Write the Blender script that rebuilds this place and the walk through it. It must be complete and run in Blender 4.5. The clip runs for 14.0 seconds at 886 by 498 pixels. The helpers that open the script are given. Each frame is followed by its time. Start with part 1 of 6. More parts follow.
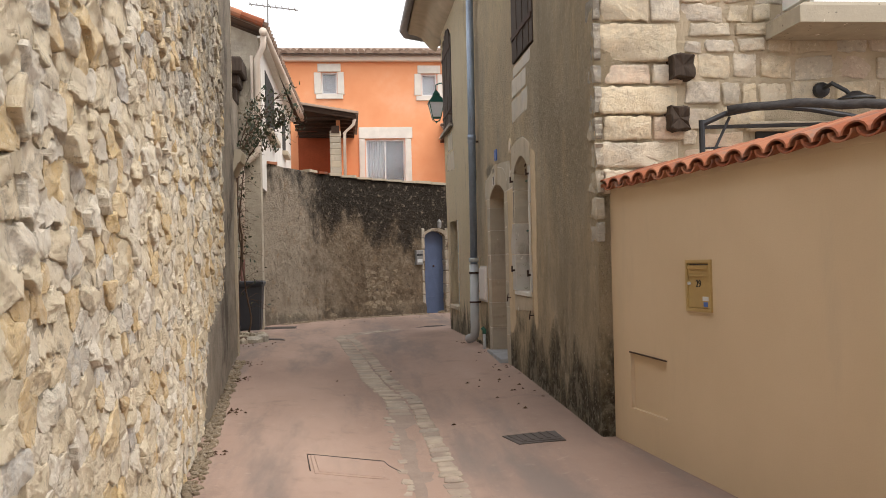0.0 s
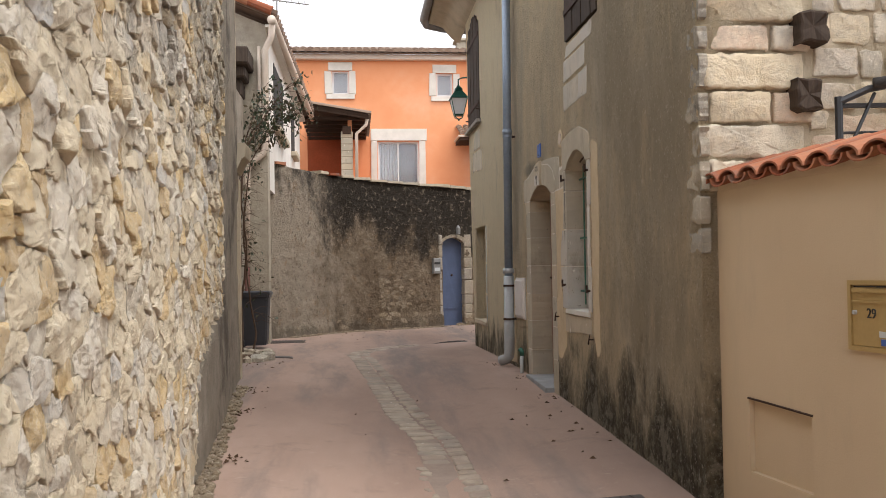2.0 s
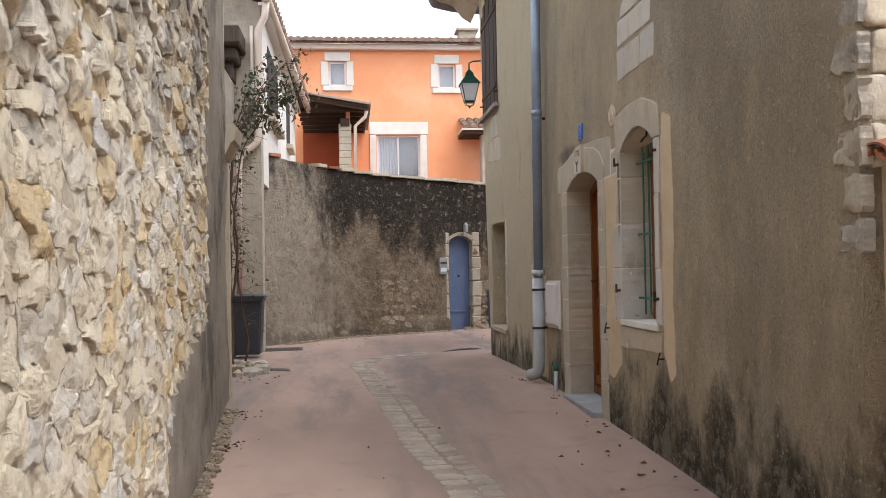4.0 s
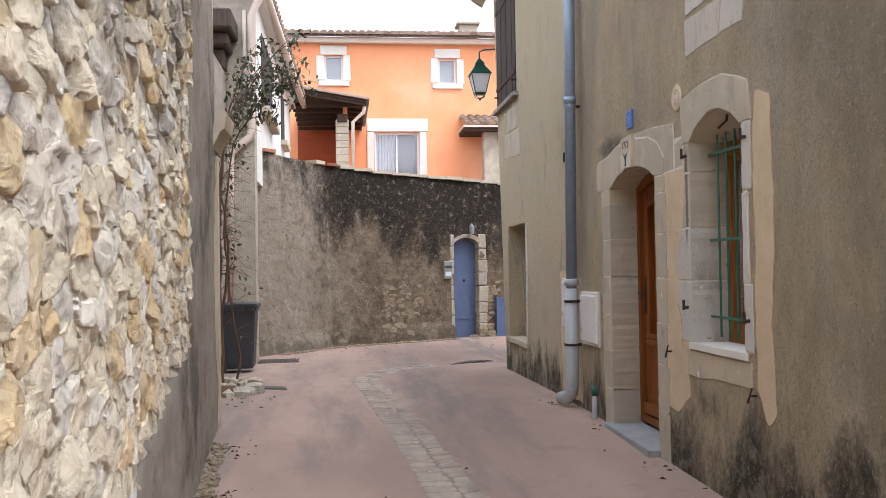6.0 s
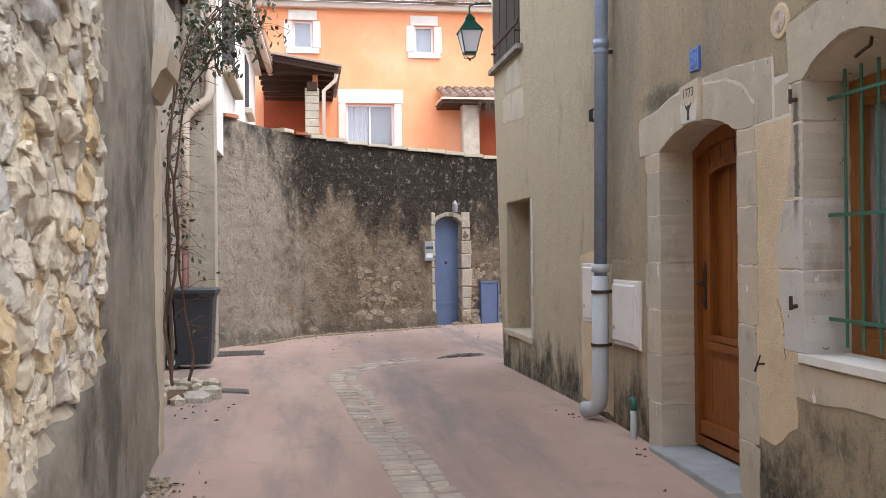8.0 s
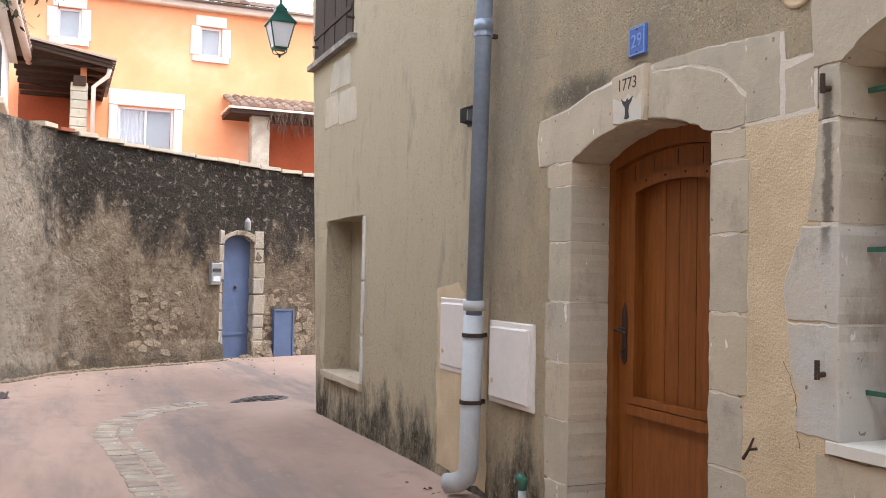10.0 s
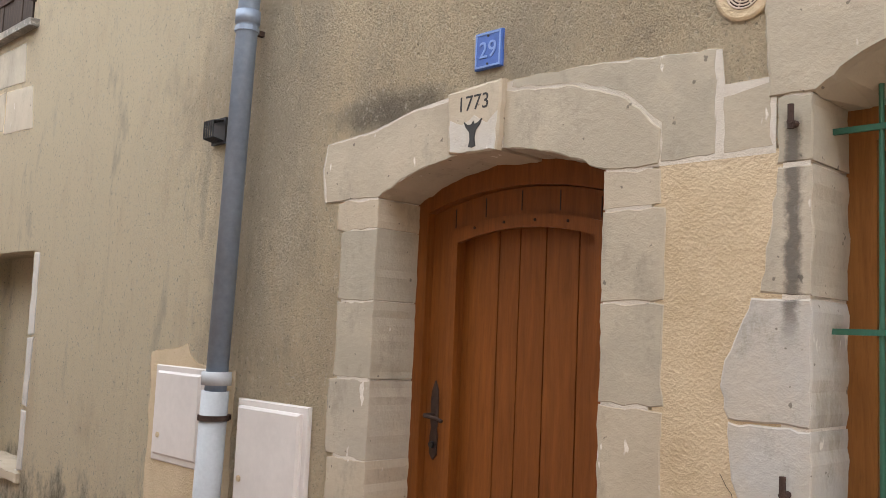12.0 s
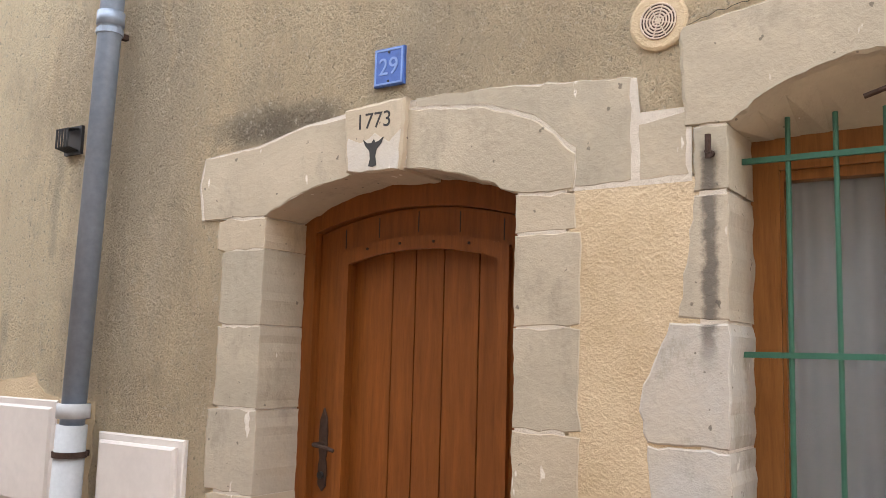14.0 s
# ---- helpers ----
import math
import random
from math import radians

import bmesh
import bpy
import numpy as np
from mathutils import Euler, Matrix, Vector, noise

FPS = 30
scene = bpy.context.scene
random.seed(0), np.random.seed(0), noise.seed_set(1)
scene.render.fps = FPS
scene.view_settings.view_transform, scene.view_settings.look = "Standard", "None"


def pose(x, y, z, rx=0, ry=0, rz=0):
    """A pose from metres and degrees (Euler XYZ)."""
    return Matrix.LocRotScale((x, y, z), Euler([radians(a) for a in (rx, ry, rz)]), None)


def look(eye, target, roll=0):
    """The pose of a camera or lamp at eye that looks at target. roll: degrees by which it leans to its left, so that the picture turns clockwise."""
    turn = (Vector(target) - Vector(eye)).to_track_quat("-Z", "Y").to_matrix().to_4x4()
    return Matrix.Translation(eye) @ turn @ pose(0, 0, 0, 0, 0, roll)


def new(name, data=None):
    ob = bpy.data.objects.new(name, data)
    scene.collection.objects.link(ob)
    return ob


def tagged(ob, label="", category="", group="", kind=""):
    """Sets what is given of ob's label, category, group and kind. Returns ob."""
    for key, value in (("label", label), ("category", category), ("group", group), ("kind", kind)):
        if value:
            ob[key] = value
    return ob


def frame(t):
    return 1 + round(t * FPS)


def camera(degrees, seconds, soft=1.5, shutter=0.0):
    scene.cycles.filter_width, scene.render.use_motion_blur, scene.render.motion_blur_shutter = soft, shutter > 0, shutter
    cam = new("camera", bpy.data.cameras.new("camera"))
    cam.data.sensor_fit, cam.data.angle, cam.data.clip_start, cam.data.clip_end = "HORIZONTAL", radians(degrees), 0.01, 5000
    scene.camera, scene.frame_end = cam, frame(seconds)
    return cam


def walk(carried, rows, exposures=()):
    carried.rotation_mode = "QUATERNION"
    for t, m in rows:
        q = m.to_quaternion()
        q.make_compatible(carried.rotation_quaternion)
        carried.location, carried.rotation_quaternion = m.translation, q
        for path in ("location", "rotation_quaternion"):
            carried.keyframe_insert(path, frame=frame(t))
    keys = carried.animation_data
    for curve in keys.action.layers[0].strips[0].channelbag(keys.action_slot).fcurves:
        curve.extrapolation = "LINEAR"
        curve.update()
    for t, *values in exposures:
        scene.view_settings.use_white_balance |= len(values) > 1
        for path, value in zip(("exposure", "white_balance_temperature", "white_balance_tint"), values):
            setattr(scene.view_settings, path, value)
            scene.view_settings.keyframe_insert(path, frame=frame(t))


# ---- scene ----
cam = camera(52.0, 14.0, soft=0.9)
PATH = [
    (0, (0.606, 1.64, 1.377), (0.813, 3.629, 1.409), -1.3),
    (0.5, (0.598, 2.007, 1.411), (0.785, 3.998, 1.455), -0.8),
    (1, (0.58, 2.339, 1.387), (0.761, 4.329, 1.467), -1.4),
    (1.5, (0.521, 2.766, 1.433), (0.709, 4.756, 1.496), -0.8),
    (2, (0.468, 3.133, 1.436), (0.661, 5.123, 1.483), -0.9),
    (2.5, (0.423, 3.513, 1.426), (0.625, 5.502, 1.468), -1.0),
    (3, (0.369, 3.926, 1.483), (0.584, 5.914, 1.503), -0.7),
    (3.5, (0.357, 4.276, 1.462), (0.562, 6.265, 1.506), -1.0),
    (6, (0.203, 5.767, 1.552), (0.426, 7.754, 1.597), -0.9),
    (6.5, (0.212, 6.18, 1.54), (0.445, 8.166, 1.567), -0.8),
    (7, (0.207, 6.583, 1.544), (0.461, 8.567, 1.55), -0.6),
    (9.5, (0.036, 8.628, 1.596), (0.603, 10.546, 1.619), 0.3),
    (10, (0.026, 9.021, 1.596), (0.8, 10.865, 1.653), 1.1),
    (10.5, (-0.038, 9.349, 1.59), (0.967, 11.075, 1.685), 1.4),
    (11, (0.0, 9.69, 1.641), (1.177, 11.304, 1.741), 1.5),
    (11.5, (0.038, 10.002, 1.659), (1.338, 11.517, 1.78), 1.9),
    (12, (0.088, 10.302, 1.651), (1.49, 11.715, 1.842), 2.5),
    (12.5, (0.012, 10.536, 1.675), (1.53, 11.807, 1.962), 2.0),
    (13, (-0.05, 10.6, 1.681), (1.555, 11.764, 1.948), 1.6),
    (13.5, (-0.023, 10.585, 1.672), (1.611, 11.712, 1.917), 1.7),
    (14, (-0.02, 10.577, 1.684), (1.63, 11.684, 1.917), 1.5),
]
EXPOSURES = [(0, 1.1, 6420, 11), (3, 1.24, 6050, 11), (6, 1.65, 5680, 12), (9.5, 2.02, 5720, 12), (11, 2.3, 6000, 11), (12.5, 2.35, 6050, 11), (14, 2.56, 6120, 12)]
walk(cam, [(t, look(eye, target, roll)) for t, eye, target, roll in PATH], EXPOSURES)

import itertools

from mathutils.geometry import delaunay_2d_cdt

# ---- light ----
world = bpy.data.worlds.new("sky_world")
scene.world = world
world.use_nodes = True
wn = world.node_tree
sky = wn.nodes.new("ShaderNodeTexSky")
sky.sky_type, sky.sun_disc = "NISHITA", False
sky.sun_elevation, sky.sun_rotation = radians(60), radians(129)
sky.air_density, sky.dust_density = 1.0, 6.0
cloud = wn.nodes.new("ShaderNodeMix")
cloud.data_type = "RGBA"
cloud.inputs[0].default_value = 0.88
cloud.inputs[7].default_value = (8.6, 8.6, 8.75, 1)
wn.links.new(sky.outputs[0], cloud.inputs[6])
wn.links.new(cloud.outputs[2], wn.nodes["Background"].inputs[0])
wn.nodes["Background"].inputs[1].default_value = 0.105
sun_data = bpy.data.lights.new("sun", "SUN")
sun_data.energy, sun_data.angle, sun_data.color = 1.1, radians(40), (1.0, 0.95, 0.88)
sun = new("sun", sun_data)
sun.matrix_world = look((15, -12, 34), (0, 0, 0))


# ---- materials ----
class Mat:
    """A node material in the making."""

    def __init__(self, name, rough=0.9, metal=0.0):
        self.m = bpy.data.materials.new(name)
        self.m.use_nodes = True
        self.t = self.m.node_tree
        self.b = self.t.nodes["Principled BSDF"]
        self.b.inputs["Roughness"].default_value = rough
        self.b.inputs["Metallic"].default_value = metal
        if rough >= 0.8:
            self.b.inputs["Specular IOR Level"].default_value = 0.15
        self.co = self.t.nodes.new("ShaderNodeTexCoord").outputs["Object"]

    def node(self, kind, **inputs):
        n = self.t.nodes.new(kind)
        for k, v in inputs.items():
            self.put(n.inputs[k], v)
        return n

    def put(self, socket, v):
        if isinstance(v, bpy.types.NodeSocket):
            self.t.links.new(v, socket)
        elif isinstance(v, tuple) and len(v) == 3 and socket.type == "RGBA":
            socket.default_value = (*v, 1)
        else:
            socket.default_value = v

    def scaled(self, sx, sy, sz):
        n = self.node("ShaderNodeMapping", Vector=self.co)
        n.inputs["Scale"].default_value = (sx, sy, sz)
        return n.outputs[0]

    def noise(self, scale, detail=4, rough=0.6, vec=None, distort=0.0):
        n = self.node("ShaderNodeTexNoise", Vector=vec or self.co, Scale=scale, Detail=detail, Roughness=rough, Distortion=distort)
        return n.outputs["Fac"]

    def voronoi(self, scale, vec=None, feature="F1"):
        n = self.node("ShaderNodeTexVoronoi", Vector=vec or self.co, Scale=scale)
        n.feature = feature
        return n.outputs[0]

    def ramp(self, fac, lo, hi, a=0.0, b=1.0):
        n = self.node("ShaderNodeMapRange", Value=fac)
        n.interpolation_type = "SMOOTHSTEP"
        for i, v in enumerate((lo, hi, a, b)):
            n.inputs[i + 1].default_value = v
        return n.outputs[0]

    def math(self, op, a, b=0.0, c=0.0):
        n = self.t.nodes.new("ShaderNodeMath")
        n.operation = op
        for i, v in enumerate((a, b, c)):
            self.put(n.inputs[i], v)
        return n.outputs[0]

    def mix(self, fac, a, b, mode="MIX"):
        n = self.t.nodes.new("ShaderNodeMix")
        n.data_type, n.blend_type = "RGBA", mode
        self.put(n.inputs[0], fac), self.put(n.inputs[6], a), self.put(n.inputs[7], b)
        return n.outputs[2]

    def axis(self, i):
        return self.node("ShaderNodeSeparateXYZ", Vector=self.co).outputs[i]

    def random(self):
        return self.t.nodes.new("ShaderNodeObjectInfo").outputs["Random"]

    def island(self):
        return self.t.nodes.new("ShaderNodeNewGeometry").outputs["Random Per Island"]

    def colours(self, fac, *stops):
        n = self.t.nodes.new("ShaderNodeValToRGB")
        r = n.color_ramp
        while len(r.elements) < len(stops):
            r.elements.new(0.5)
        for e, (p, c) in zip(r.elements, stops):
            e.position, e.color = p, (*c, 1)
        self.t.links.new(fac, n.inputs[0])
        return n.outputs[0]

    def done(self, colour, bump=None, strength=0.4, distance=0.01):
        self.put(self.b.inputs["Base Color"], colour)
        if bump is not None:
            n = self.node("ShaderNodeBump", Height=bump, Strength=strength, Distance=distance)
            self.t.links.new(n.outputs[0], self.b.inputs["Normal"])
        return self.m


def plain(name, colour, rough=0.6, metal=0.0, vary=0.25, scale=6.0, bump=0.1):
    """Paint, metal or wood with a slight unevenness at two scales."""
    m = Mat(name, rough, metal)
    f = m.math("ADD", m.math("MULTIPLY", m.noise(scale, 5), 0.6), m.math("MULTIPLY", m.noise(scale * 9, 3), 0.4))
    dark = tuple(c * (1 - vary) for c in colour)
    light = tuple(min(1, c * (1 + vary * 0.6)) for c in colour)
    c = m.colours(f, (0.3, dark), (0.7, light))
    return m.done(c, f, bump, 0.004)


def old_render():
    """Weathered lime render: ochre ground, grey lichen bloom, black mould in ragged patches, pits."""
    m = Mat("old_render", 0.93)
    z, y = m.axis(2), m.axis(1)
    big = m.noise(0.75, 6, 0.62, m.scaled(1, 1, 0.42), 0.3)
    mid = m.noise(2.6, 7, 0.72, m.scaled(1, 1, 0.6))
    fine = m.noise(34, 4, 0.72)
    grain = m.noise(95, 3, 0.7)
    c = m.mix(m.ramp(mid, 0.35, 0.68), (0.76, 0.61, 0.39), (0.64, 0.51, 0.33))
    side = m.math("ADD", m.ramp(y, 16.2, 14.2, -0.08, 0.02), m.ramp(y, 11.2, 9.6, 0.0, 0.12))
    c = m.mix(m.ramp(m.math("ADD", big, side), 0.50, 0.70, 0, 0.68), c, (0.46, 0.395, 0.29))
    c = m.mix(m.ramp(m.noise(1.4, 6, 0.62, m.scaled(1, 1, 0.5)), 0.55, 0.72, 0, 0.55), c, (0.78, 0.675, 0.50))
    c = m.mix(m.ramp(m.noise(5.5, 7, 0.75), 0.5, 0.72, 0, 0.35), c, (0.37, 0.31, 0.215))
    far_off = m.math("ADD", m.math("POWER", m.math("DIVIDE", m.math("SUBTRACT", y, 12.98), 0.42), 2.0), m.math("POWER", m.math("DIVIDE", m.math("SUBTRACT", z, 2.53), 0.10), 2.0))
    soot = m.math("ADD", far_off, m.math("MULTIPLY", m.noise(5, 6, 0.7), 1.6))
    c = m.mix(m.ramp(soot, 1.9, 0.7, 0, 0.75), c, (0.13, 0.115, 0.095))
    cream = m.math("ADD", m.noise(1.1, 6, 0.65, m.scaled(1, 1, 0.6)), m.math("MULTIPLY", m.ramp(y, 13.4, 15.0, -0.22, 0.14), 1.0))
    c = m.mix(m.ramp(cream, 0.40, 0.58, 0, 0.9), c, (0.90, 0.755, 0.505))
    brown = m.math("ADD", m.noise(1.7, 7, 0.72, m.scaled(1, 1, 0.6)), m.math("ADD", m.ramp(y, 11.0, 9.2, -0.12, 0.1), m.ramp(y, 13.4, 14.6, 0.0, -0.08)))
    c = m.mix(m.ramp(brown, 0.46, 0.68, 0, 0.5), c, (0.36, 0.285, 0.18))
    runs = m.noise(4.0, 7, 0.68, m.scaled(1, 1, 0.3), 0.3)
    c = m.mix(m.ramp(runs, 0.53, 0.7, 0, 0.5), c, (0.74, 0.58, 0.36))
    c = m.mix(m.ramp(runs, 0.43, 0.30, 0, 0.3), c, (0.30, 0.24, 0.16))
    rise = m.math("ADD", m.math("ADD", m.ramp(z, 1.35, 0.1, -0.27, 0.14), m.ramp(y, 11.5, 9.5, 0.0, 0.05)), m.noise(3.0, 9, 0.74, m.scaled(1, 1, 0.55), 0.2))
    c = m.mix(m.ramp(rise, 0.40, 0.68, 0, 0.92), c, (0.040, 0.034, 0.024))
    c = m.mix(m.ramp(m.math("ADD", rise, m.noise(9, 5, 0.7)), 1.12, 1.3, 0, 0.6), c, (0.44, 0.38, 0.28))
    c = m.mix(m.ramp(fine, 0.57, 0.68, 0, 0.5), c, (0.82, 0.72, 0.55))
    c = m.mix(m.ramp(grain, 0.54, 0.68, 0, 0.22), c, (0.27, 0.22, 0.155))
    c = m.mix(m.ramp(m.noise(22, 7, 0.8), 0.57, 0.69, 0, 0.25), c, (0.25, 0.215, 0.16))
    coarse = m.noise(42, 6, 0.72, None, 1.2)
    pit = m.noise(52, 5, 0.7)
    c = m.mix(m.ramp(pit, 0.42, 0.33, 0, 0.5), c, (0.20, 0.16, 0.11))
    c = m.mix(m.ramp(coarse, 0.56, 0.7, 0, 0.35), c, (0.74, 0.64, 0.47))
    coarse = m.math("ADD", m.ramp(pit, 0.34, 0.5, 0, 0.45), coarse)
    h = m.math("ADD", m.math("MULTIPLY", coarse, 2.2), m.math("ADD", m.math("MULTIPLY", mid, 1.2), m.math("MULTIPLY", grain, 0.8)))
    return m.done(c, h, 1.0, 0.034)


def ochre_render():
    m = Mat("ochre_render", 0.93)
    f = m.noise(4, 6, 0.7)
    c = m.colours(f, (0.3, (0.50, 0.39, 0.245)), (0.7, (0.62, 0.50, 0.335)))
    h = m.math("ADD", m.math("ADD", m.noise(35, 4, 0.7), m.noise(95, 3, 0.7)), f)
    c = m.mix(m.ramp(m.noise(60, 4, 0.7), 0.55, 0.75, 0, 0.4), c, (0.40, 0.28, 0.15))
    return m.done(c, h, 0.8, 0.007)


def smooth_render():
    m = Mat("beige_render", 0.9)
    f = m.noise(0.8, 5, 0.6)
    c = m.colours(f, (0.3, (0.50, 0.39, 0.26)), (0.7, (0.56, 0.445, 0.305)))
    c = m.mix(m.ramp(m.noise(2.0, 6, 0.7, m.scaled(1, 1, 0.25)), 0.56, 0.75, 0, 0.25), c, (0.38, 0.32, 0.24))
    return m.done(c, m.noise(90, 3, 0.7), 0.25, 0.004)


def rubble(name, stops, scale=1.0, grime=0.5, pale=(0.72, 0.62, 0.46), stain=(0.62, 0.48, 0.28)):
    """Broken limestone, every stone with a tint of its own."""
    m = Mat(name, 0.92)
    r = m.math("FRACT", m.math("ADD", m.random(), m.island()))
    f = m.noise(8 * scale, 8, 0.78, None, 0.6)
    g = m.noise(38 * scale, 6, 0.8)
    c = m.colours(r, *stops)
    c = m.mix(m.ramp(f, 0.38, 0.62, 0, 0.5), c, pale)
    c = m.mix(m.ramp(m.noise(5 * scale, 5, 0.7), 0.56, 0.72, 0, 0.5), c, stain)
    c = m.mix(m.ramp(m.math("ADD", m.noise(1.6, 8, 0.78), m.ramp(m.axis(2), 1.3, 3.2, -0.09, 0.13)), 0.5, 0.66, 0, grime + 0.15), c, (0.19, 0.18, 0.165))
    c = m.mix(m.ramp(m.noise(3.4 * scale, 8, 0.78, None, 0.8), 0.56, 0.68, 0, 0.6), c, (0.24, 0.205, 0.155))
    c = m.mix(m.ramp(g, 0.56, 0.7, 0, 0.6), c, (0.26, 0.22, 0.165))
    c = m.mix(m.ramp(g, 0.46, 0.36, 0, 0.4), c, (0.86, 0.79, 0.65))
    return m.done(c, m.math("ADD", m.math("MULTIPLY", f, 1.6), m.math("MULTIPLY", g, 0.8)), 1.0, 0.02)


def ashlar(name, stops):
    """Sawn limestone with soot runs, chips and splashes of old limewash."""
    m = Mat(name, 0.9)
    r = m.math("FRACT", m.math("ADD", m.random(), m.island()))
    f = m.noise(3.5, 6, 0.65)
    g = m.noise(40, 5, 0.72)
    c = m.colours(r, *stops)
    c = m.mix(m.ramp(f, 0.4, 0.7, 0, 0.5), c, (0.53, 0.455, 0.34))
    c = m.mix(m.ramp(m.noise(6, 7, 0.75, m.scaled(1, 1, 0.5)), 0.52, 0.7, 0, 0.6), c, (0.27, 0.24, 0.185))
    c = m.mix(m.ramp(m.noise(17, 3, 0.55, m.scaled(1, 1, 0.4)), 0.69, 0.73, 0, 0.75), c, (0.78, 0.74, 0.66))
    y, z = m.axis(1), m.axis(2)
    off = m.math("ABSOLUTE", m.math("ADD", m.math("SUBTRACT", y, 11.335), m.math("MULTIPLY", m.math("SUBTRACT", m.noise(14, 4, 0.7), 0.5), 0.06)))
    drip = m.math("MULTIPLY", m.ramp(off, 0.03, 0.008), m.math("MULTIPLY", m.ramp(z, 1.62, 1.8), m.ramp(z, 2.3, 2.24)))
    c = m.mix(m.math("MULTIPLY", drip, 0.8), c, (0.09, 0.08, 0.07))
    c = m.mix(m.ramp(m.noise(28, 2, 0.5), 0.70, 0.74, 0, 0.7), c, (0.10, 0.09, 0.075))
    return m.done(c, m.math("ADD", m.math("MULTIPLY", f, 1.5), g), 0.7, 0.005)


def mortar(name, a, b, grime=(0.16, 0.15, 0.135), amount=0.7, bump=0.9):
    m = Mat(name, 0.95)
    f = m.noise(3, 7, 0.7)
    c = m.colours(f, (0.3, a), (0.7, b))
    c = m.mix(m.ramp(m.noise(0.9, 6, 0.7), 0.5, 0.66, 0, amount), c, grime)
    g = m.noise(20, 8, 0.8, None, 0.5)
    c = m.mix(m.ramp(g, 0.54, 0.72, 0, 0.45), c, grime)
    h = m.math("ADD", m.math("MULTIPLY", g, 1.4), f)
    return m.done(c, h, bump, 0.025)


def garden_render():
    """Crumbling grey-brown render, blackened in runs that start at the coping."""
    m = Mat("crumbling_render", 0.95)
    z, x = m.axis(2), m.axis(0)
    f = m.noise(1.7, 8, 0.7, None, 0.4)
    g = m.noise(11, 7, 0.75, None, 0.5)
    c = m.colours(f, (0.28, (0.10, 0.071, 0.045)), (0.5, (0.165, 0.124, 0.082)), (0.72, (0.27, 0.21, 0.148)))
    c = m.mix(m.ramp(m.math("ADD", m.ramp(x, 1.0, -1.3, 0, 0.5), m.noise(2.5, 6, 0.7)), 0.5, 0.95, 0, 0.75), c, (0.36, 0.305, 0.235))
    c = m.mix(m.ramp(m.noise(4.5, 6, 0.7), 0.55, 0.7, 0, 0.55), c, (0.27, 0.175, 0.095))
    run = m.math("ADD", m.noise(1.5, 9, 0.74, m.scaled(1, 1, 0.5), 0.3), m.ramp(z, 0.9, 3.4, -0.24, 0.15))
    run = m.math("ADD", run, m.ramp(x, -1.3, 1.2, -0.15, 0.11))
    c = m.mix(m.ramp(run, 0.42, 0.66, 0, 0.92), c, (0.020, 0.017, 0.014))
    c = m.mix(m.ramp(g, 0.53, 0.66, 0, 0.5), c, (0.37, 0.30, 0.22))
    c = m.mix(m.ramp(g, 0.45, 0.33, 0, 0.65), c, (0.05, 0.042, 0.034))
    c = m.mix(m.ramp(m.math("ADD", m.noise(2.2, 7, 0.75), m.ramp(z, 0.75, 0.1, -0.1, 0.12)), 0.5, 0.66, 0, 0.7), c, (0.10, 0.082, 0.06))
    h = m.math("ADD", m.math("MULTIPLY", f, 1.5), m.math("ADD", g, m.math("MULTIPLY", m.noise(34, 5, 0.75), 0.5)))
    return m.done(c, h, 1.0, 0.05)


def road_surface():
    """Rose-tinted worn concrete with grey wheel lines, patches and grit."""
    m = Mat("rose_concrete", 0.88)
    big = m.noise(0.45, 5, 0.6, m.scaled(1, 0.4, 1))
    mid = m.noise(3.2, 6, 0.7)
    grit = m.noise(120, 3, 0.8)
    c = m.colours(big, (0.3, (0.23, 0.162, 0.128)), (0.5, (0.335, 0.235, 0.185)), (0.7, (0.42, 0.305, 0.243)))
    c = m.mix(m.ramp(m.noise(0.8, 5, 0.65, m.scaled(1.6, 0.25, 1)), 0.46, 0.66, 0, 0.8), c, (0.18, 0.15, 0.132))
    c = m.mix(m.ramp(mid, 0.52, 0.72, 0, 0.45), c, (0.20, 0.15, 0.12))
    c = m.mix(m.ramp(m.noise(11, 5, 0.7), 0.6, 0.72, 0, 0.3), c, (0.46, 0.37, 0.30))
    c = m.mix(m.ramp(grit, 0.55, 0.75, 0, 0.35), c, (0.52, 0.43, 0.36))
    return m.done(c, m.math("ADD", grit, m.math("MULTIPLY", mid, 0.7)), 0.35, 0.006)


def wood(name, a, b, rough=0.45, axis=(1, 14, 14)):
    m = Mat(name, rough)
    m.b.inputs["Specular IOR Level"].default_value = 0.28
    v = m.scaled(*axis)
    g = m.noise(3.0, 6, 0.65, v, 0.6)
    fine = m.noise(14, 4, 0.7, v)
    c = m.colours(g, (0.3, a), (0.7, b))
    c = m.mix(m.ramp(fine, 0.5, 0.75, 0, 0.35), c, tuple(k * 0.5 for k in a))
    c = m.mix(m.math("MULTIPLY", m.random(), 0.25), c, tuple(k * 0.6 for k in a))
    return m.done(c, m.math("ADD", g, fine), 0.25, 0.003)


def tiles(name, stops):
    m = Mat(name, 0.85)
    f = m.noise(7, 6, 0.7)
    r = m.math("FRACT", m.math("ADD", m.random(), m.island()))
    c = m.colours(r, *stops)
    c = m.mix(m.ramp(f, 0.48, 0.68, 0, 0.65), c, (0.16, 0.13, 0.11))
    return m.done(c, m.noise(40, 4), 0.4, 0.004)


def glass(name, tint=(0.6, 0.66, 0.7), rough=0.03):
    m = Mat(name, rough)
    m.b.inputs["Transmission Weight"].default_value = 0.85
    m.b.inputs["IOR"].default_value = 1.45
    return m.done(tint)


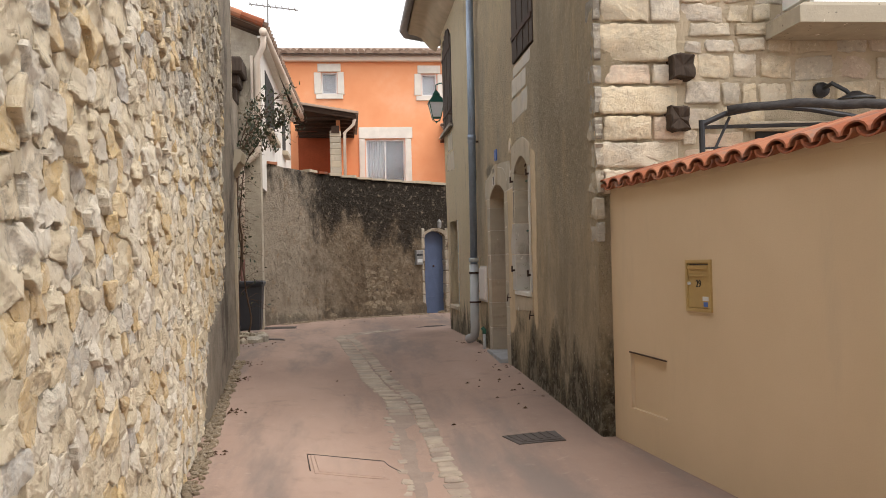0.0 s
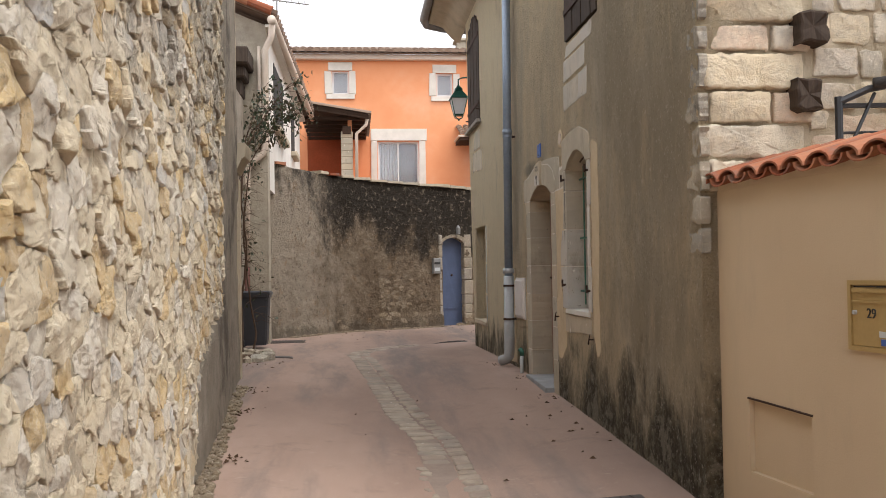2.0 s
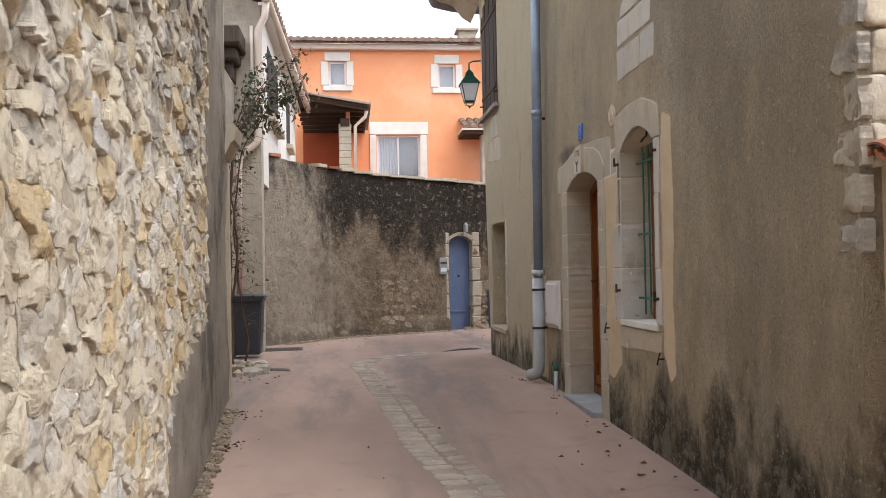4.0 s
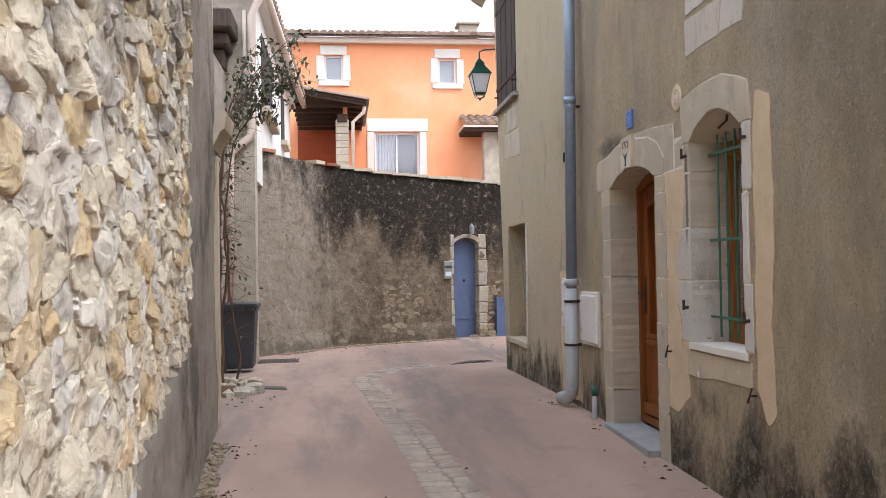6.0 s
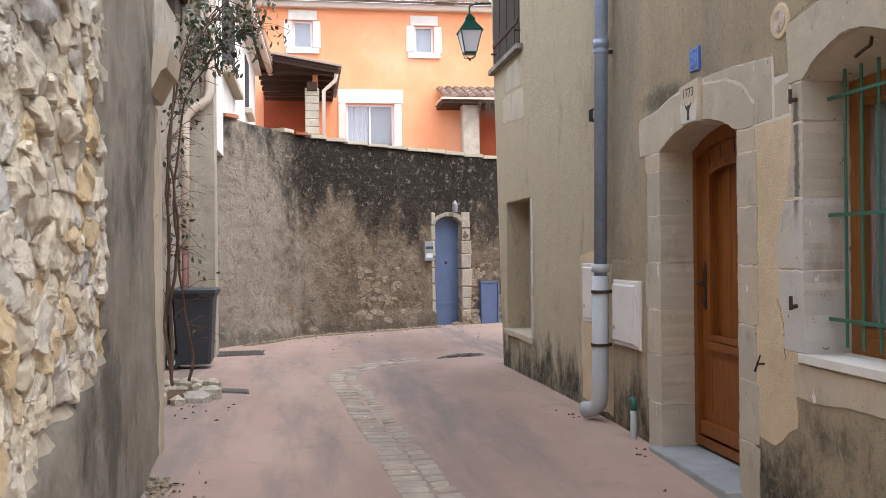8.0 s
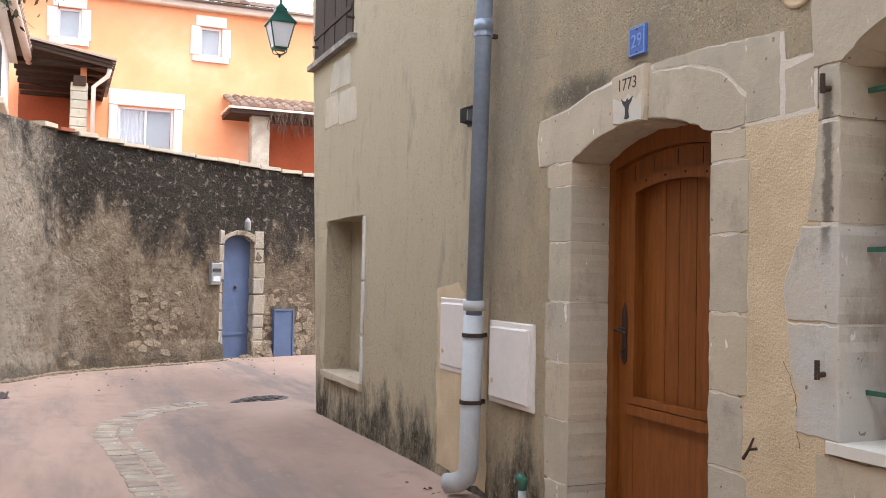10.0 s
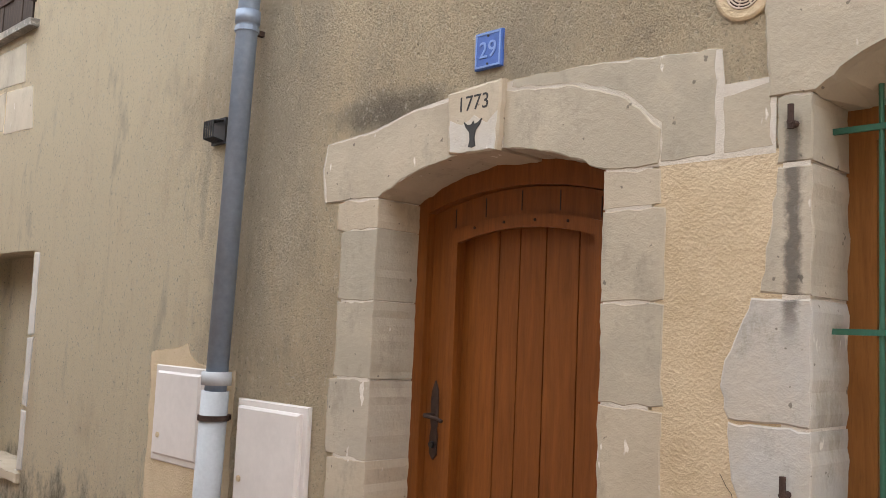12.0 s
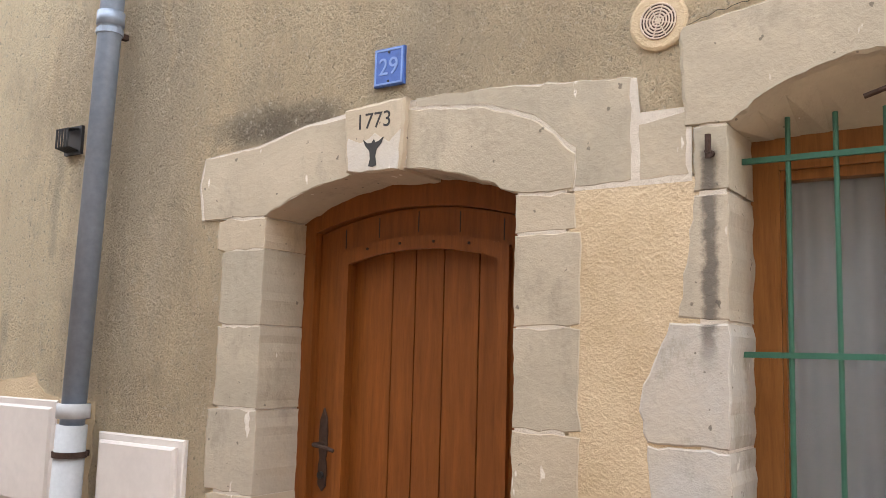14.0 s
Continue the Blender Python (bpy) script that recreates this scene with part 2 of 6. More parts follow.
def orange_render():
    m = Mat("orange_render", 0.9)
    f = m.noise(0.5, 5, 0.6)
    c = m.colours(f, (0.3, (0.68, 0.27, 0.12)), (0.55, (0.75, 0.335, 0.165)), (0.75, (0.77, 0.42, 0.255)))
    return m.done(c, m.noise(30, 4, 0.7), 0.3, 0.006)


def leaf_green():
    m = Mat("leaf_green", 0.55)
    c = m.colours(m.island(), (0.0, (0.022, 0.035, 0.016)), (0.5, (0.04, 0.055, 0.022)), (1.0, (0.10, 0.07, 0.03)))
    return m.done(c)


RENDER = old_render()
OCHRE = ochre_render()
BEIGE = smooth_render()
PALE = mortar("pale_render", (0.62, 0.59, 0.53), (0.70, 0.67, 0.61), (0.5, 0.47, 0.42), 0.3, 0.3)
GREY_PLASTER = mortar("grey_plaster", (0.24, 0.205, 0.16), (0.38, 0.33, 0.265), (0.10, 0.088, 0.072), 0.8, 0.8)
MORTAR = mortar("lime_mortar", (0.50, 0.42, 0.30), (0.68, 0.585, 0.44), (0.27, 0.22, 0.16), 0.45)
RUBBLE = rubble("limestone_rubble", ((0.0, (0.62, 0.60, 0.56)), (0.12, (0.72, 0.61, 0.43)), (0.4, (0.79, 0.68, 0.49)), (0.6, (0.74, 0.67, 0.56)), (0.75, (0.82, 0.75, 0.62)), (0.84, (0.74, 0.55, 0.28)), (1.0, (0.66, 0.48, 0.26))), 1.0, 0.45)
QUOIN = rubble("sandstone_blocks", ((0.0, (0.70, 0.57, 0.37)), (0.35, (0.78, 0.67, 0.48)), (0.6, (0.66, 0.60, 0.50)), (0.85, (0.74, 0.57, 0.42)), (1.0, (0.58, 0.54, 0.49))), 0.7, 0.2)
GREYQUOIN = rubble("weathered_blocks", ((0.0, (0.40, 0.35, 0.27)), (0.5, (0.47, 0.41, 0.31)), (1.0, (0.36, 0.34, 0.30))), 0.9, 0.6, (0.54, 0.47, 0.36), (0.45, 0.36, 0.24))
FARSTONE = rubble("garden_door_stone", ((0.0, (0.30, 0.26, 0.20)), (0.5, (0.40, 0.34, 0.26)), (1.0, (0.34, 0.31, 0.27))), 1.2, 0.6, (0.42, 0.355, 0.265), (0.32, 0.24, 0.15))
GUTTER = mortar("gutter_concrete", (0.24, 0.185, 0.15), (0.32, 0.25, 0.205), (0.19, 0.155, 0.135), 0.4, 0.4)
SAND_MORTAR = mortar("sand_mortar", (0.46, 0.38, 0.26), (0.60, 0.50, 0.36), (0.30, 0.26, 0.2), 0.4)
DRESSED = ashlar("dressed_limestone", ((0.0, (0.37, 0.33, 0.255)), (0.5, (0.46, 0.385, 0.28)), (1.0, (0.40, 0.36, 0.29))))
CHALK = ashlar("chalky_limestone", ((0.0, (0.49, 0.47, 0.43)), (0.5, (0.56, 0.53, 0.475)), (1.0, (0.47, 0.445, 0.40))))
WORN = ashlar("worn_limestone", ((0.0, (0.44, 0.41, 0.36)), (0.5, (0.50, 0.46, 0.39)), (1.0, (0.42, 0.38, 0.31))))
SLATE = mortar("blue_grey_stone", (0.26, 0.265, 0.265), (0.36, 0.365, 0.36), (0.2, 0.195, 0.185), 0.4, 0.3)
JOINT = mortar("pale_joint", (0.56, 0.50, 0.41), (0.68, 0.62, 0.53), (0.45, 0.40, 0.33), 0.4, 0.5)
GOLDWOOD = wood("golden_window_wood", (0.20, 0.075, 0.017), (0.30, 0.125, 0.032), 0.5, (12, 12, 1))
WHITE_STONE = mortar("white_stone", (0.60, 0.57, 0.50), (0.72, 0.68, 0.60), (0.5, 0.46, 0.40), 0.3, 0.3)
FARWALL = garden_render()
BARE = rubble("bare_wall_stone", ((0.0, (0.20, 0.155, 0.105)), (0.5, (0.27, 0.215, 0.15)), (1.0, (0.24, 0.18, 0.115))), 1.0, 0.7, (0.31, 0.245, 0.165), (0.26, 0.19, 0.11))
ROAD = road_surface()
PAVER = ashlar("paver_stone", ((0.0, (0.24, 0.19, 0.155)), (0.5, (0.32, 0.255, 0.205)), (1.0, (0.27, 0.228, 0.192))))
DOORWOOD = wood("oiled_oak", (0.165, 0.050, 0.009), (0.27, 0.088, 0.016), 0.48, (12, 12, 1))
OLDWOOD = wood("weathered_shutter_wood", (0.03, 0.021, 0.015), (0.075, 0.052, 0.036), 0.85, (12, 12, 1))
DRIFT = wood("silvered_beam", (0.03, 0.027, 0.026), (0.085, 0.078, 0.075), 0.85, (1, 12, 12))
DARKWOOD = wood("dark_rafter", (0.028, 0.015, 0.009), (0.06, 0.032, 0.018), 0.8, (8, 1, 8))
ORANGE = orange_render()
TERRACOTTA = tiles("terracotta", ((0.0, (0.21, 0.062, 0.03)), (0.5, (0.29, 0.10, 0.05)), (1.0, (0.36, 0.155, 0.085))))
OLDTILE = tiles("old_roof_tile", ((0.0, (0.13, 0.085, 0.06)), (0.5, (0.20, 0.135, 0.095)), (1.0, (0.26, 0.19, 0.14))))
BLUE = plain("blue_paint", (0.085, 0.118, 0.21), 0.6, 0, 0.2, 3)
PLATEBLUE = plain("enamel_blue", (0.055, 0.125, 0.40), 0.35, 0, 0.25, 18)
PLATEWHITE = plain("worn_enamel", (0.20, 0.31, 0.60), 0.4, 0, 0.2, 30)
ZINC = plain("zinc", (0.25, 0.30, 0.37), 0.4, 0.25, 0.25, 4)
CASTGREY = plain("grey_painted_iron", (0.42, 0.43, 0.43), 0.55, 0, 0.15, 6)
DULLGREY = plain("dull_grey_metal", (0.24, 0.235, 0.225), 0.6, 0, 0.3, 14)
BEIGEPVC = plain("beige_pvc", (0.60, 0.50, 0.40), 0.5, 0, 0.1, 4)
BROWNPVC = plain("rust_brown_pipe", (0.12, 0.04, 0.025), 0.6, 0, 0.3, 6)
BOXWHITE = plain("meter_box_plastic", (0.66, 0.61, 0.56), 0.5, 0, 0.1, 3)
IRON = plain("rusted_iron", (0.07, 0.045, 0.035), 0.8, 0.2, 0.5, 30)
GREENIRON = plain("green_painted_iron", (0.035, 0.13, 0.085), 0.5, 0, 0.25, 12)
LAMPGREEN = plain("lantern_green", (0.012, 0.085, 0.06), 0.4, 0.2, 0.2, 8)
BLACK = plain("black_paint", (0.02, 0.02, 0.022), 0.5, 0, 0.3, 8)
BINGREY = plain("bin_plastic", (0.03, 0.032, 0.038), 0.5, 0, 0.2, 5)
FRAMEWHITE = plain("white_frame", (0.72, 0.72, 0.70), 0.45, 0, 0.05, 5)
LBOX = plain("letterbox_gold", (0.40, 0.28, 0.11), 0.45, 0.15, 0.12, 6)
PAPER = plain("pale_label", (0.55, 0.58, 0.58), 0.6, 0, 0.1, 20)
INK = plain("black_ink", (0.03, 0.028, 0.025), 0.7, 0, 0.3, 30)
CRACKED = plain("crack_shadow", (0.11, 0.09, 0.07), 0.95, 0, 0.4, 30)
CURTAIN = plain("grey_curtain", (0.30, 0.31, 0.32), 0.9, 0, 0.15, 9)
# Near-black: the dimness of unlit insides is put into the colour.
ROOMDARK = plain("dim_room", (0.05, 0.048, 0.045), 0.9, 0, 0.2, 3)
GLASS = glass("window_glass", (0.9, 0.93, 0.95))
GLASSDARK = plain("unlit_room", (0.14, 0.16, 0.18), 0.9, 0, 0.3, 1.5)
# Pale tone for the curtain, and for sky reflected in small panes.
CURTAIN_AND_SKY = plain("curtain_and_sky_tone", (0.66, 0.69, 0.72), 0.8, 0, 0.12, 4)
FROST = plain("frosted_lamp_glass", (0.62, 0.64, 0.66), 0.25, 0, 0.1, 5)
LEAF = leaf_green()
TWIG = plain("bark", (0.10, 0.065, 0.045), 0.9, 0, 0.35, 20)
DRYLEAF = plain("dry_leaf", (0.10, 0.06, 0.035), 0.9, 0, 0.4, 30)
MANHOLE = plain("cast_iron_cover", (0.075, 0.06, 0.052), 0.7, 0.3, 0.35, 14)
rnd = random.Random(7)


# ---- helpers for meshes ----
def finish(name, bm, material, smooth=False):
    bmesh.ops.recalc_face_normals(bm, faces=bm.faces[:])
    me = bpy.data.meshes.new(name)
    bm.to_mesh(me)
    bm.free()
    me.materials.append(material)
    if smooth:
        me.polygons.foreach_set("use_smooth", [True] * len(me.polygons))
    return new(name, me)


def part(name, bm, material, parent=None, label="", smooth=False):
    ob = finish(name, bm, material, smooth)
    ob.parent = parent
    return tagged(ob, label)


def setting(ob, label, category):
    return tagged(ob, label, category, "", "structure")


def thing(name, label, category, group="", at=(0, 0, 0)):
    ob = new(name)
    ob.empty_display_size = 0.1
    ob.location = at
    return tagged(ob, label, category, group)


def box(bm, lo, hi, bevel=0.0, m=None):
    """A box from corner to corner, with bevelled edges."""
    lo, hi = Vector(lo), Vector(hi)
    made = bmesh.ops.create_cube(bm, size=1.0)["verts"]
    for v in made:
        v.co = (lo + hi) / 2 + Vector([v.co[i] * (hi - lo)[i] for i in range(3)])
    if bevel:
        edges = list({e for v in made for e in v.link_edges})
        out = bmesh.ops.bevel(bm, geom=edges, offset=bevel, segments=1, affect="EDGES")
        made = list({v for f in out["faces"] for v in f.verts} | {v for v in made if v.is_valid})
    if m is not None:
        bmesh.ops.transform(bm, matrix=m, verts=made)
    return bm


def boxes(*rows, bevel=0.0):
    bm = bmesh.new()
    for lo, hi in rows:
        box(bm, lo, hi, bevel)
    return bm


def tube(bm, points, radius, sides=10, taper=1.0):
    """A round tube along points, closed at the ends."""
    pts = [Vector(p) for p in points]
    rings = []
    for i, p in enumerate(pts):
        d = (pts[min(i + 1, len(pts) - 1)] - pts[max(i - 1, 0)]).normalized()
        a = d.orthogonal().normalized() if i == 0 else (side - side.dot(d) * d).normalized()
        side, b = a, d.cross(a)
        r = radius * (1 + (taper - 1) * i / max(1, len(pts) - 1))
        rings.append([bm.verts.new(p + r * (math.cos(k * math.tau / sides) * a + math.sin(k * math.tau / sides) * b)) for k in range(sides)])
    for r0, r1 in zip(rings, rings[1:]):
        for k in range(sides):
            bm.faces.new((r0[k], r0[(k + 1) % sides], r1[(k + 1) % sides], r1[k]))
    bm.faces.new(rings[0][::-1])
    bm.faces.new(rings[-1])
    return bm


def spin(bm, profile, centre, sides=20, axis="Z"):
    """A turned shape from (radius, height) pairs."""
    rings = []
    c = Vector(centre)
    for r, h in profile:
        ring = []
        for k in range(sides):
            u, v = r * math.cos(k * math.tau / sides), r * math.sin(k * math.tau / sides)
            ring.append(bm.verts.new(c + Vector((u, v, h) if axis == "Z" else (h, u, v) if axis == "X" else (u, h, v))))
        rings.append(ring)
    for r0, r1 in zip(rings, rings[1:]):
        for k in range(sides):
            bm.faces.new((r0[k], r0[(k + 1) % sides], r1[(k + 1) % sides], r1[k]))
    bm.faces.new(rings[0][::-1])
    bm.faces.new(rings[-1])
    return bm


def inset(poly, d):
    """The polygon moved inwards by about d."""
    n = len(poly)
    cx, cy = sum(p[0] for p in poly) / n, sum(p[1] for p in poly) / n
    out = []
    for x, y in poly:
        l = math.hypot(cx - x, cy - y) or 1
        k = min(d * 1.3 / l, 0.6)
        out.append((x + (cx - x) * k, y + (cy - y) * k))
    return out


def slab(bm, place, poly, d0, d1, bevel=0.01, dome=0.0, rough=0.0):
    """A block with the outline poly, from depth d0 to d1 outwards, its front edge bevelled. place(u, v, d) sets it in the world."""
    n = len(poly)
    ins = inset(poly, bevel)
    jit = [rnd.uniform(-rough, rough) for _ in range(n)]
    a = [bm.verts.new(place(u, v, d0)) for u, v in poly]
    b = [bm.verts.new(place(u, v, d1 - bevel * 0.8 + j)) for (u, v), j in zip(poly, jit)]
    c = [bm.verts.new(place(u, v, d1 + j)) for (u, v), j in zip(ins, jit)]
    for r0, r1 in ((a, b), (b, c)):
        for k in range(n):
            bm.faces.new((r0[k], r0[(k + 1) % n], r1[(k + 1) % n], r1[k]))
    if dome or rough:
        m = bm.verts.new(place(sum(p[0] for p in ins) / n, sum(p[1] for p in ins) / n, d1 + dome))
        for k in range(n):
            bm.faces.new((c[k], c[(k + 1) % n], m))
    else:
        bm.faces.new(c)
    bm.faces.new(a[::-1])
    return bm


def rect(u0, v0, u1, v1):
    return [(u0, v0), (u1, v0), (u1, v1), (u0, v1)]


def arch(u0, u1, v0, spring, rise, n=10):
    """An opening's outline with a segmental head."""
    w = u1 - u0
    r = (w * w / 4 + rise * rise) / (2 * rise)
    cu, cv = (u0 + u1) / 2, spring + rise - r
    a = math.asin(min(1, w / 2 / r))
    top = [(cu + r * math.sin(a - 2 * a * i / n), cv + r * math.cos(a - 2 * a * i / n)) for i in range(n + 1)]
    return [(u0, v0), (u1, v0)] + top


def within(u, v, loop):
    """Whether a point lies inside an outline."""
    inside = False
    for (a, b), (c, d) in zip(loop, loop[1:] + loop[:1]):
        if (b > v) != (d > v) and u < a + (c - a) * (v - b) / (d - b):
            inside = not inside
    return inside


def sheet(bm, at, loops, d):
    """A flat face at depth d with the outline loops[0] and holes by the other loops."""
    pts, edges = [], []
    for loop in loops:
        k = len(pts)
        pts += [Vector(p) for p in loop]
        edges += [(k + i, k + (i + 1) % len(loop)) for i in range(len(loop))]
    out = delaunay_2d_cdt(pts, edges, [], 0, 1e-6)
    vs = [bm.verts.new(at(p.x, p.y, d)) for p in out[0]]
    for f in out[2]:
        u, v = sum(out[0][i].x for i in f) / 3, sum(out[0][i].y for i in f) / 3
        if within(u, v, loops[0]) and not any(within(u, v, h) for h in loops[1:]):
            bm.faces.new([vs[i] for i in f])


def lining(bm, at, loop, d0, d1):
    """The side faces along an outline between two depths."""
    n = len(loop)
    f = [bm.verts.new(at(u, v, d1)) for u, v in loop]
    b = [bm.verts.new(at(u, v, d0)) for u, v in loop]
    for k in range(n):
        bm.faces.new((f[k], f[(k + 1) % n], b[(k + 1) % n], b[k]))


def _ring(bm, at, outer, inner, d0, d1):
    """A frame between two outlines, from depth d0 to d1."""
    for d in (d0, d1):
        sheet(bm, at, (outer, inner), d)
    for loop in (outer, inner):
        lining(bm, at, loop, d0, d1)
    bmesh.ops.remove_doubles(bm, verts=bm.verts[:], dist=1e-5)
    return bm


def holed_wall(name, place, outer, holes, depth, material):
    """A wall with thickness, its openings cut through."""
    bm = bmesh.new()
    for d in (0.0, -depth):
        sheet(bm, place, (outer, *holes), d)
    for loop in (outer, *holes):
        lining(bm, place, loop, -depth, 0.0)
    bmesh.ops.remove_doubles(bm, verts=bm.verts[:], dist=1e-5)
    return finish(name, bm, material)


def cells(u0, u1, v0, v1, du, dv, seed, jitter=0.8, inside=None):
    """Voronoi cells of a jittered, course-like set of points: the outlines of fitted rubble."""
    r = random.Random(seed)
    pts, rows = {}, int((v1 - v0) / dv) + 1
    cols = int((u1 - u0) / du) + 1
    for i in range(-1, rows + 1):
        for j in range(-1, cols + 1):
            if r.random() < 0.30 and 0 <= i < rows:
                continue
            pts[i, j] = (u0 + (j + 0.5 + 0.5 * (i % 2) + jitter * (r.random() - 0.5)) * du, v0 + (i + 0.5 + 0.8 * jitter * (r.random() - 0.5)) * dv)
    k = du / dv
    for (i, j), (u, v) in pts.items():
        if not (u0 < u < u1 and v0 < v < v1) or (inside and not inside(u, v)):
            continue
        poly = [(u - du * 1.3, v - dv * 1.3), (u + du * 1.3, v - dv * 1.3), (u + du * 1.3, v + dv * 1.3), (u - du * 1.3, v + dv * 1.3)]
        for a in range(i - 2, i + 3):
            for b in range(j - 2, j + 3):
                if (a, b) == (i, j) or (a, b) not in pts:
                    continue
                p = pts[a, b]
                mu, mv = (u + p[0]) / 2, (v + p[1]) / 2
                nu, nv = p[0] - u, (p[1] - v) * k * k
                out = []
                for q in range(len(poly)):
                    s, t = poly[q], poly[(q + 1) % len(poly)]
                    ds, dt = (s[0] - mu) * nu + (s[1] - mv) * nv, (t[0] - mu) * nu + (t[1] - mv) * nv
                    if ds <= 0:
                        out.append(s)
                    if ds * dt < 0:
                        w = ds / (ds - dt)
                        out.append((s[0] + (t[0] - s[0]) * w, s[1] + (t[1] - s[1]) * w))
                poly = out
                if len(poly) < 3:
                    break
            if len(poly) < 3:
                break
        if len(poly) >= 3:
            yield (u, v), poly


def soften(poly, r, wob, cuts=(0.2, 0.5, 0.8)):
    """Corners cut back and edges made uneven."""
    out = []
    for k in range(len(poly)):
        s, t = poly[k], poly[(k + 1) % len(poly)]
        l = math.hypot(t[0] - s[0], t[1] - s[1])
        for w in cuts if l > 0.05 else (0.5,):
            out.append((s[0] + (t[0] - s[0]) * w + r.uniform(-wob, wob), s[1] + (t[1] - s[1]) * w + r.uniform(-wob, wob)))
    return out


def interp(x, rows):
    for (a, va), (b, vb) in zip(rows, rows[1:]):
        if x <= b:
            k = max(0.0, (x - a) / (b - a))
            return va + (vb - va) * k
    return rows[-1][1]


# ---- the plan: surfaces by name ----
def at_facade(u, v, d):
    return Vector((2.4 - d, u, v))


def at_left(u, v, d):
    return Vector((0.09 - 0.07 * u + d, u + 0.07 * d, v))


def at_garden(u, v, d):
    return Vector((2.5 + 0.128 * (8.05 - u) - d, u - 0.128 * d, v))


def at_stone(u, v, d):
    return Vector((u, 8.09 - d, v))


FAR = [(-1.42, 20.9), (-0.75, 21.85), (0.0, 22.95), (1.19, 23.55), (2.5, 24.25), (3.9, 24.75), (7.5, 25.6)]


def at_far(u, v, d):
    for (x0, y0), (x1, y1) in zip(FAR, FAR[1:]):
        l = math.hypot(x1 - x0, y1 - y0)
        if u <= l or (x1, y1) == FAR[-1]:
            k = u / l
            nx, ny = (y1 - y0) / l, -(x1 - x0) / l
            return Vector((x0 + (x1 - x0) * k + nx * d, y0 + (y1 - y0) * k + ny * d, v))
        u -= l


def far_u(x):
    """How far along the garden wall the place x lies."""
    s = 0
    for (x0, y0), (x1, y1) in zip(FAR, FAR[1:]):
        l = math.hypot(x1 - x0, y1 - y0)
        if x <= x1:
            return s + l * (x - x0) / (x1 - x0)
        s += l
    return s


CHANNEL = [(-5, 1.12), (7.0, 1.12), (8.5, 1.1), (10.3, 1.07), (11.6, 0.88), (13.0, 0.78), (15.2, 0.64), (16.5, 0.57), (17.6, 0.47), (18.4, 0.56), (19.0, 0.83), (19.4, 1.15)]
LEVEL = [(-60, -0.2), (0, -0.16), (4, -0.11), (8, 0.0), (10, 0.07), (12, 0.13), (14, 0.16), (16, 0.14), (18, 0.10), (20, 0.04), (60, 0.04)]


def ground_z(x, y):
    k = min(1.0, abs(x - interp(y, CHANNEL)) / 1.3)
    k = max(k * k * (3 - 2 * k), interp(y, [(18.6, 0.0), (21.5, 1.0)]))
    return interp(y, LEVEL) + 0.1 * k


# ---- ground ----
def build_ground():
    bm = bmesh.new()
    xs = [-900, -200, -60, -20, -8] + [-4 + 0.25 * i for i in range(49)] + [12, 20, 60, 200, 900]
    ys = [-900, -200, -60, -20, -8] + [-4 + 0.25 * i for i in range(125)] + [30, 40, 60, 200, 900]
    grid = [[bm.verts.new((x, y, ground_z(x, y) + 0.006 * noise.noise(Vector((x * 1.3, y * 1.3, 0))))) for x in xs] for y in ys]
    for r0, r1 in zip(grid, grid[1:]):
        for k in range(len(xs) - 1):
            bm.faces.new((r0[k], r0[k + 1], r1[k + 1], r1[k]))
    return setting(finish("road", bm, ROAD, True), "rose-tinted worn concrete lane with grey wheel lines", "road")


road = build_ground()

# ---- house number 29: wall with its openings ----
DOOR = arch(11.93, 13.0, 0.26, 2.185, 0.125)
WINDOW = arch(10.53, 11.28, 1.07, 2.33, 0.14)
NICHE = rect(16.44, 0.65, 17.6, 2.1)
TALL = arch(16.86, 18.2, 3.74, 5.2, 0.3)
UPPER = rect(10.12, 3.47, 11.2, 5.0)
END = 17.7


def grown(poly, d):
    cx, cy = sum(p[0] for p in poly) / len(poly), sum(p[1] for p in poly) / len(poly)
    return [(x + math.copysign(d, x - cx), y + math.copysign(d, y - cy)) for x, y in poly]


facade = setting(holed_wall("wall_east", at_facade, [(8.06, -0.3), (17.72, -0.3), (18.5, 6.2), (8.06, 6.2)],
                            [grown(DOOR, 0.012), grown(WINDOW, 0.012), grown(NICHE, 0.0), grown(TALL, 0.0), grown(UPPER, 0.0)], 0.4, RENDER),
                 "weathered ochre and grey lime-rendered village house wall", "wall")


def build_corner():
    """The house's rounded end, which leans out with its height, and the wall beyond it."""
    bm = bmesh.new()
    rows = []
    for i in range(24):
        z = -0.3 + 6.5 * i / 23
        start = 17.72 + 0.12 * (z + 0.3)
        ring = [(2.4, start)]
        for k in range(1, 11):
            a = k / 10 * radians(78)
            ring.append((2.4 + 0.55 - 0.55 * math.cos(a), start + 0.55 * math.sin(a)))
        ring.append((9.0, start + 2.2))
        ring.append((9.0, 17.0))
        rows.append([bm.verts.new((x, y, z)) for x, y in ring])
    for r0, r1 in zip(rows, rows[1:]):
        for k in range(len(r0) - 1):
            bm.faces.new((r0[k], r0[k + 1], r1[k + 1], r1[k]))
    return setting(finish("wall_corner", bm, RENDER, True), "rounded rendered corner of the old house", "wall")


corner = build_corner()
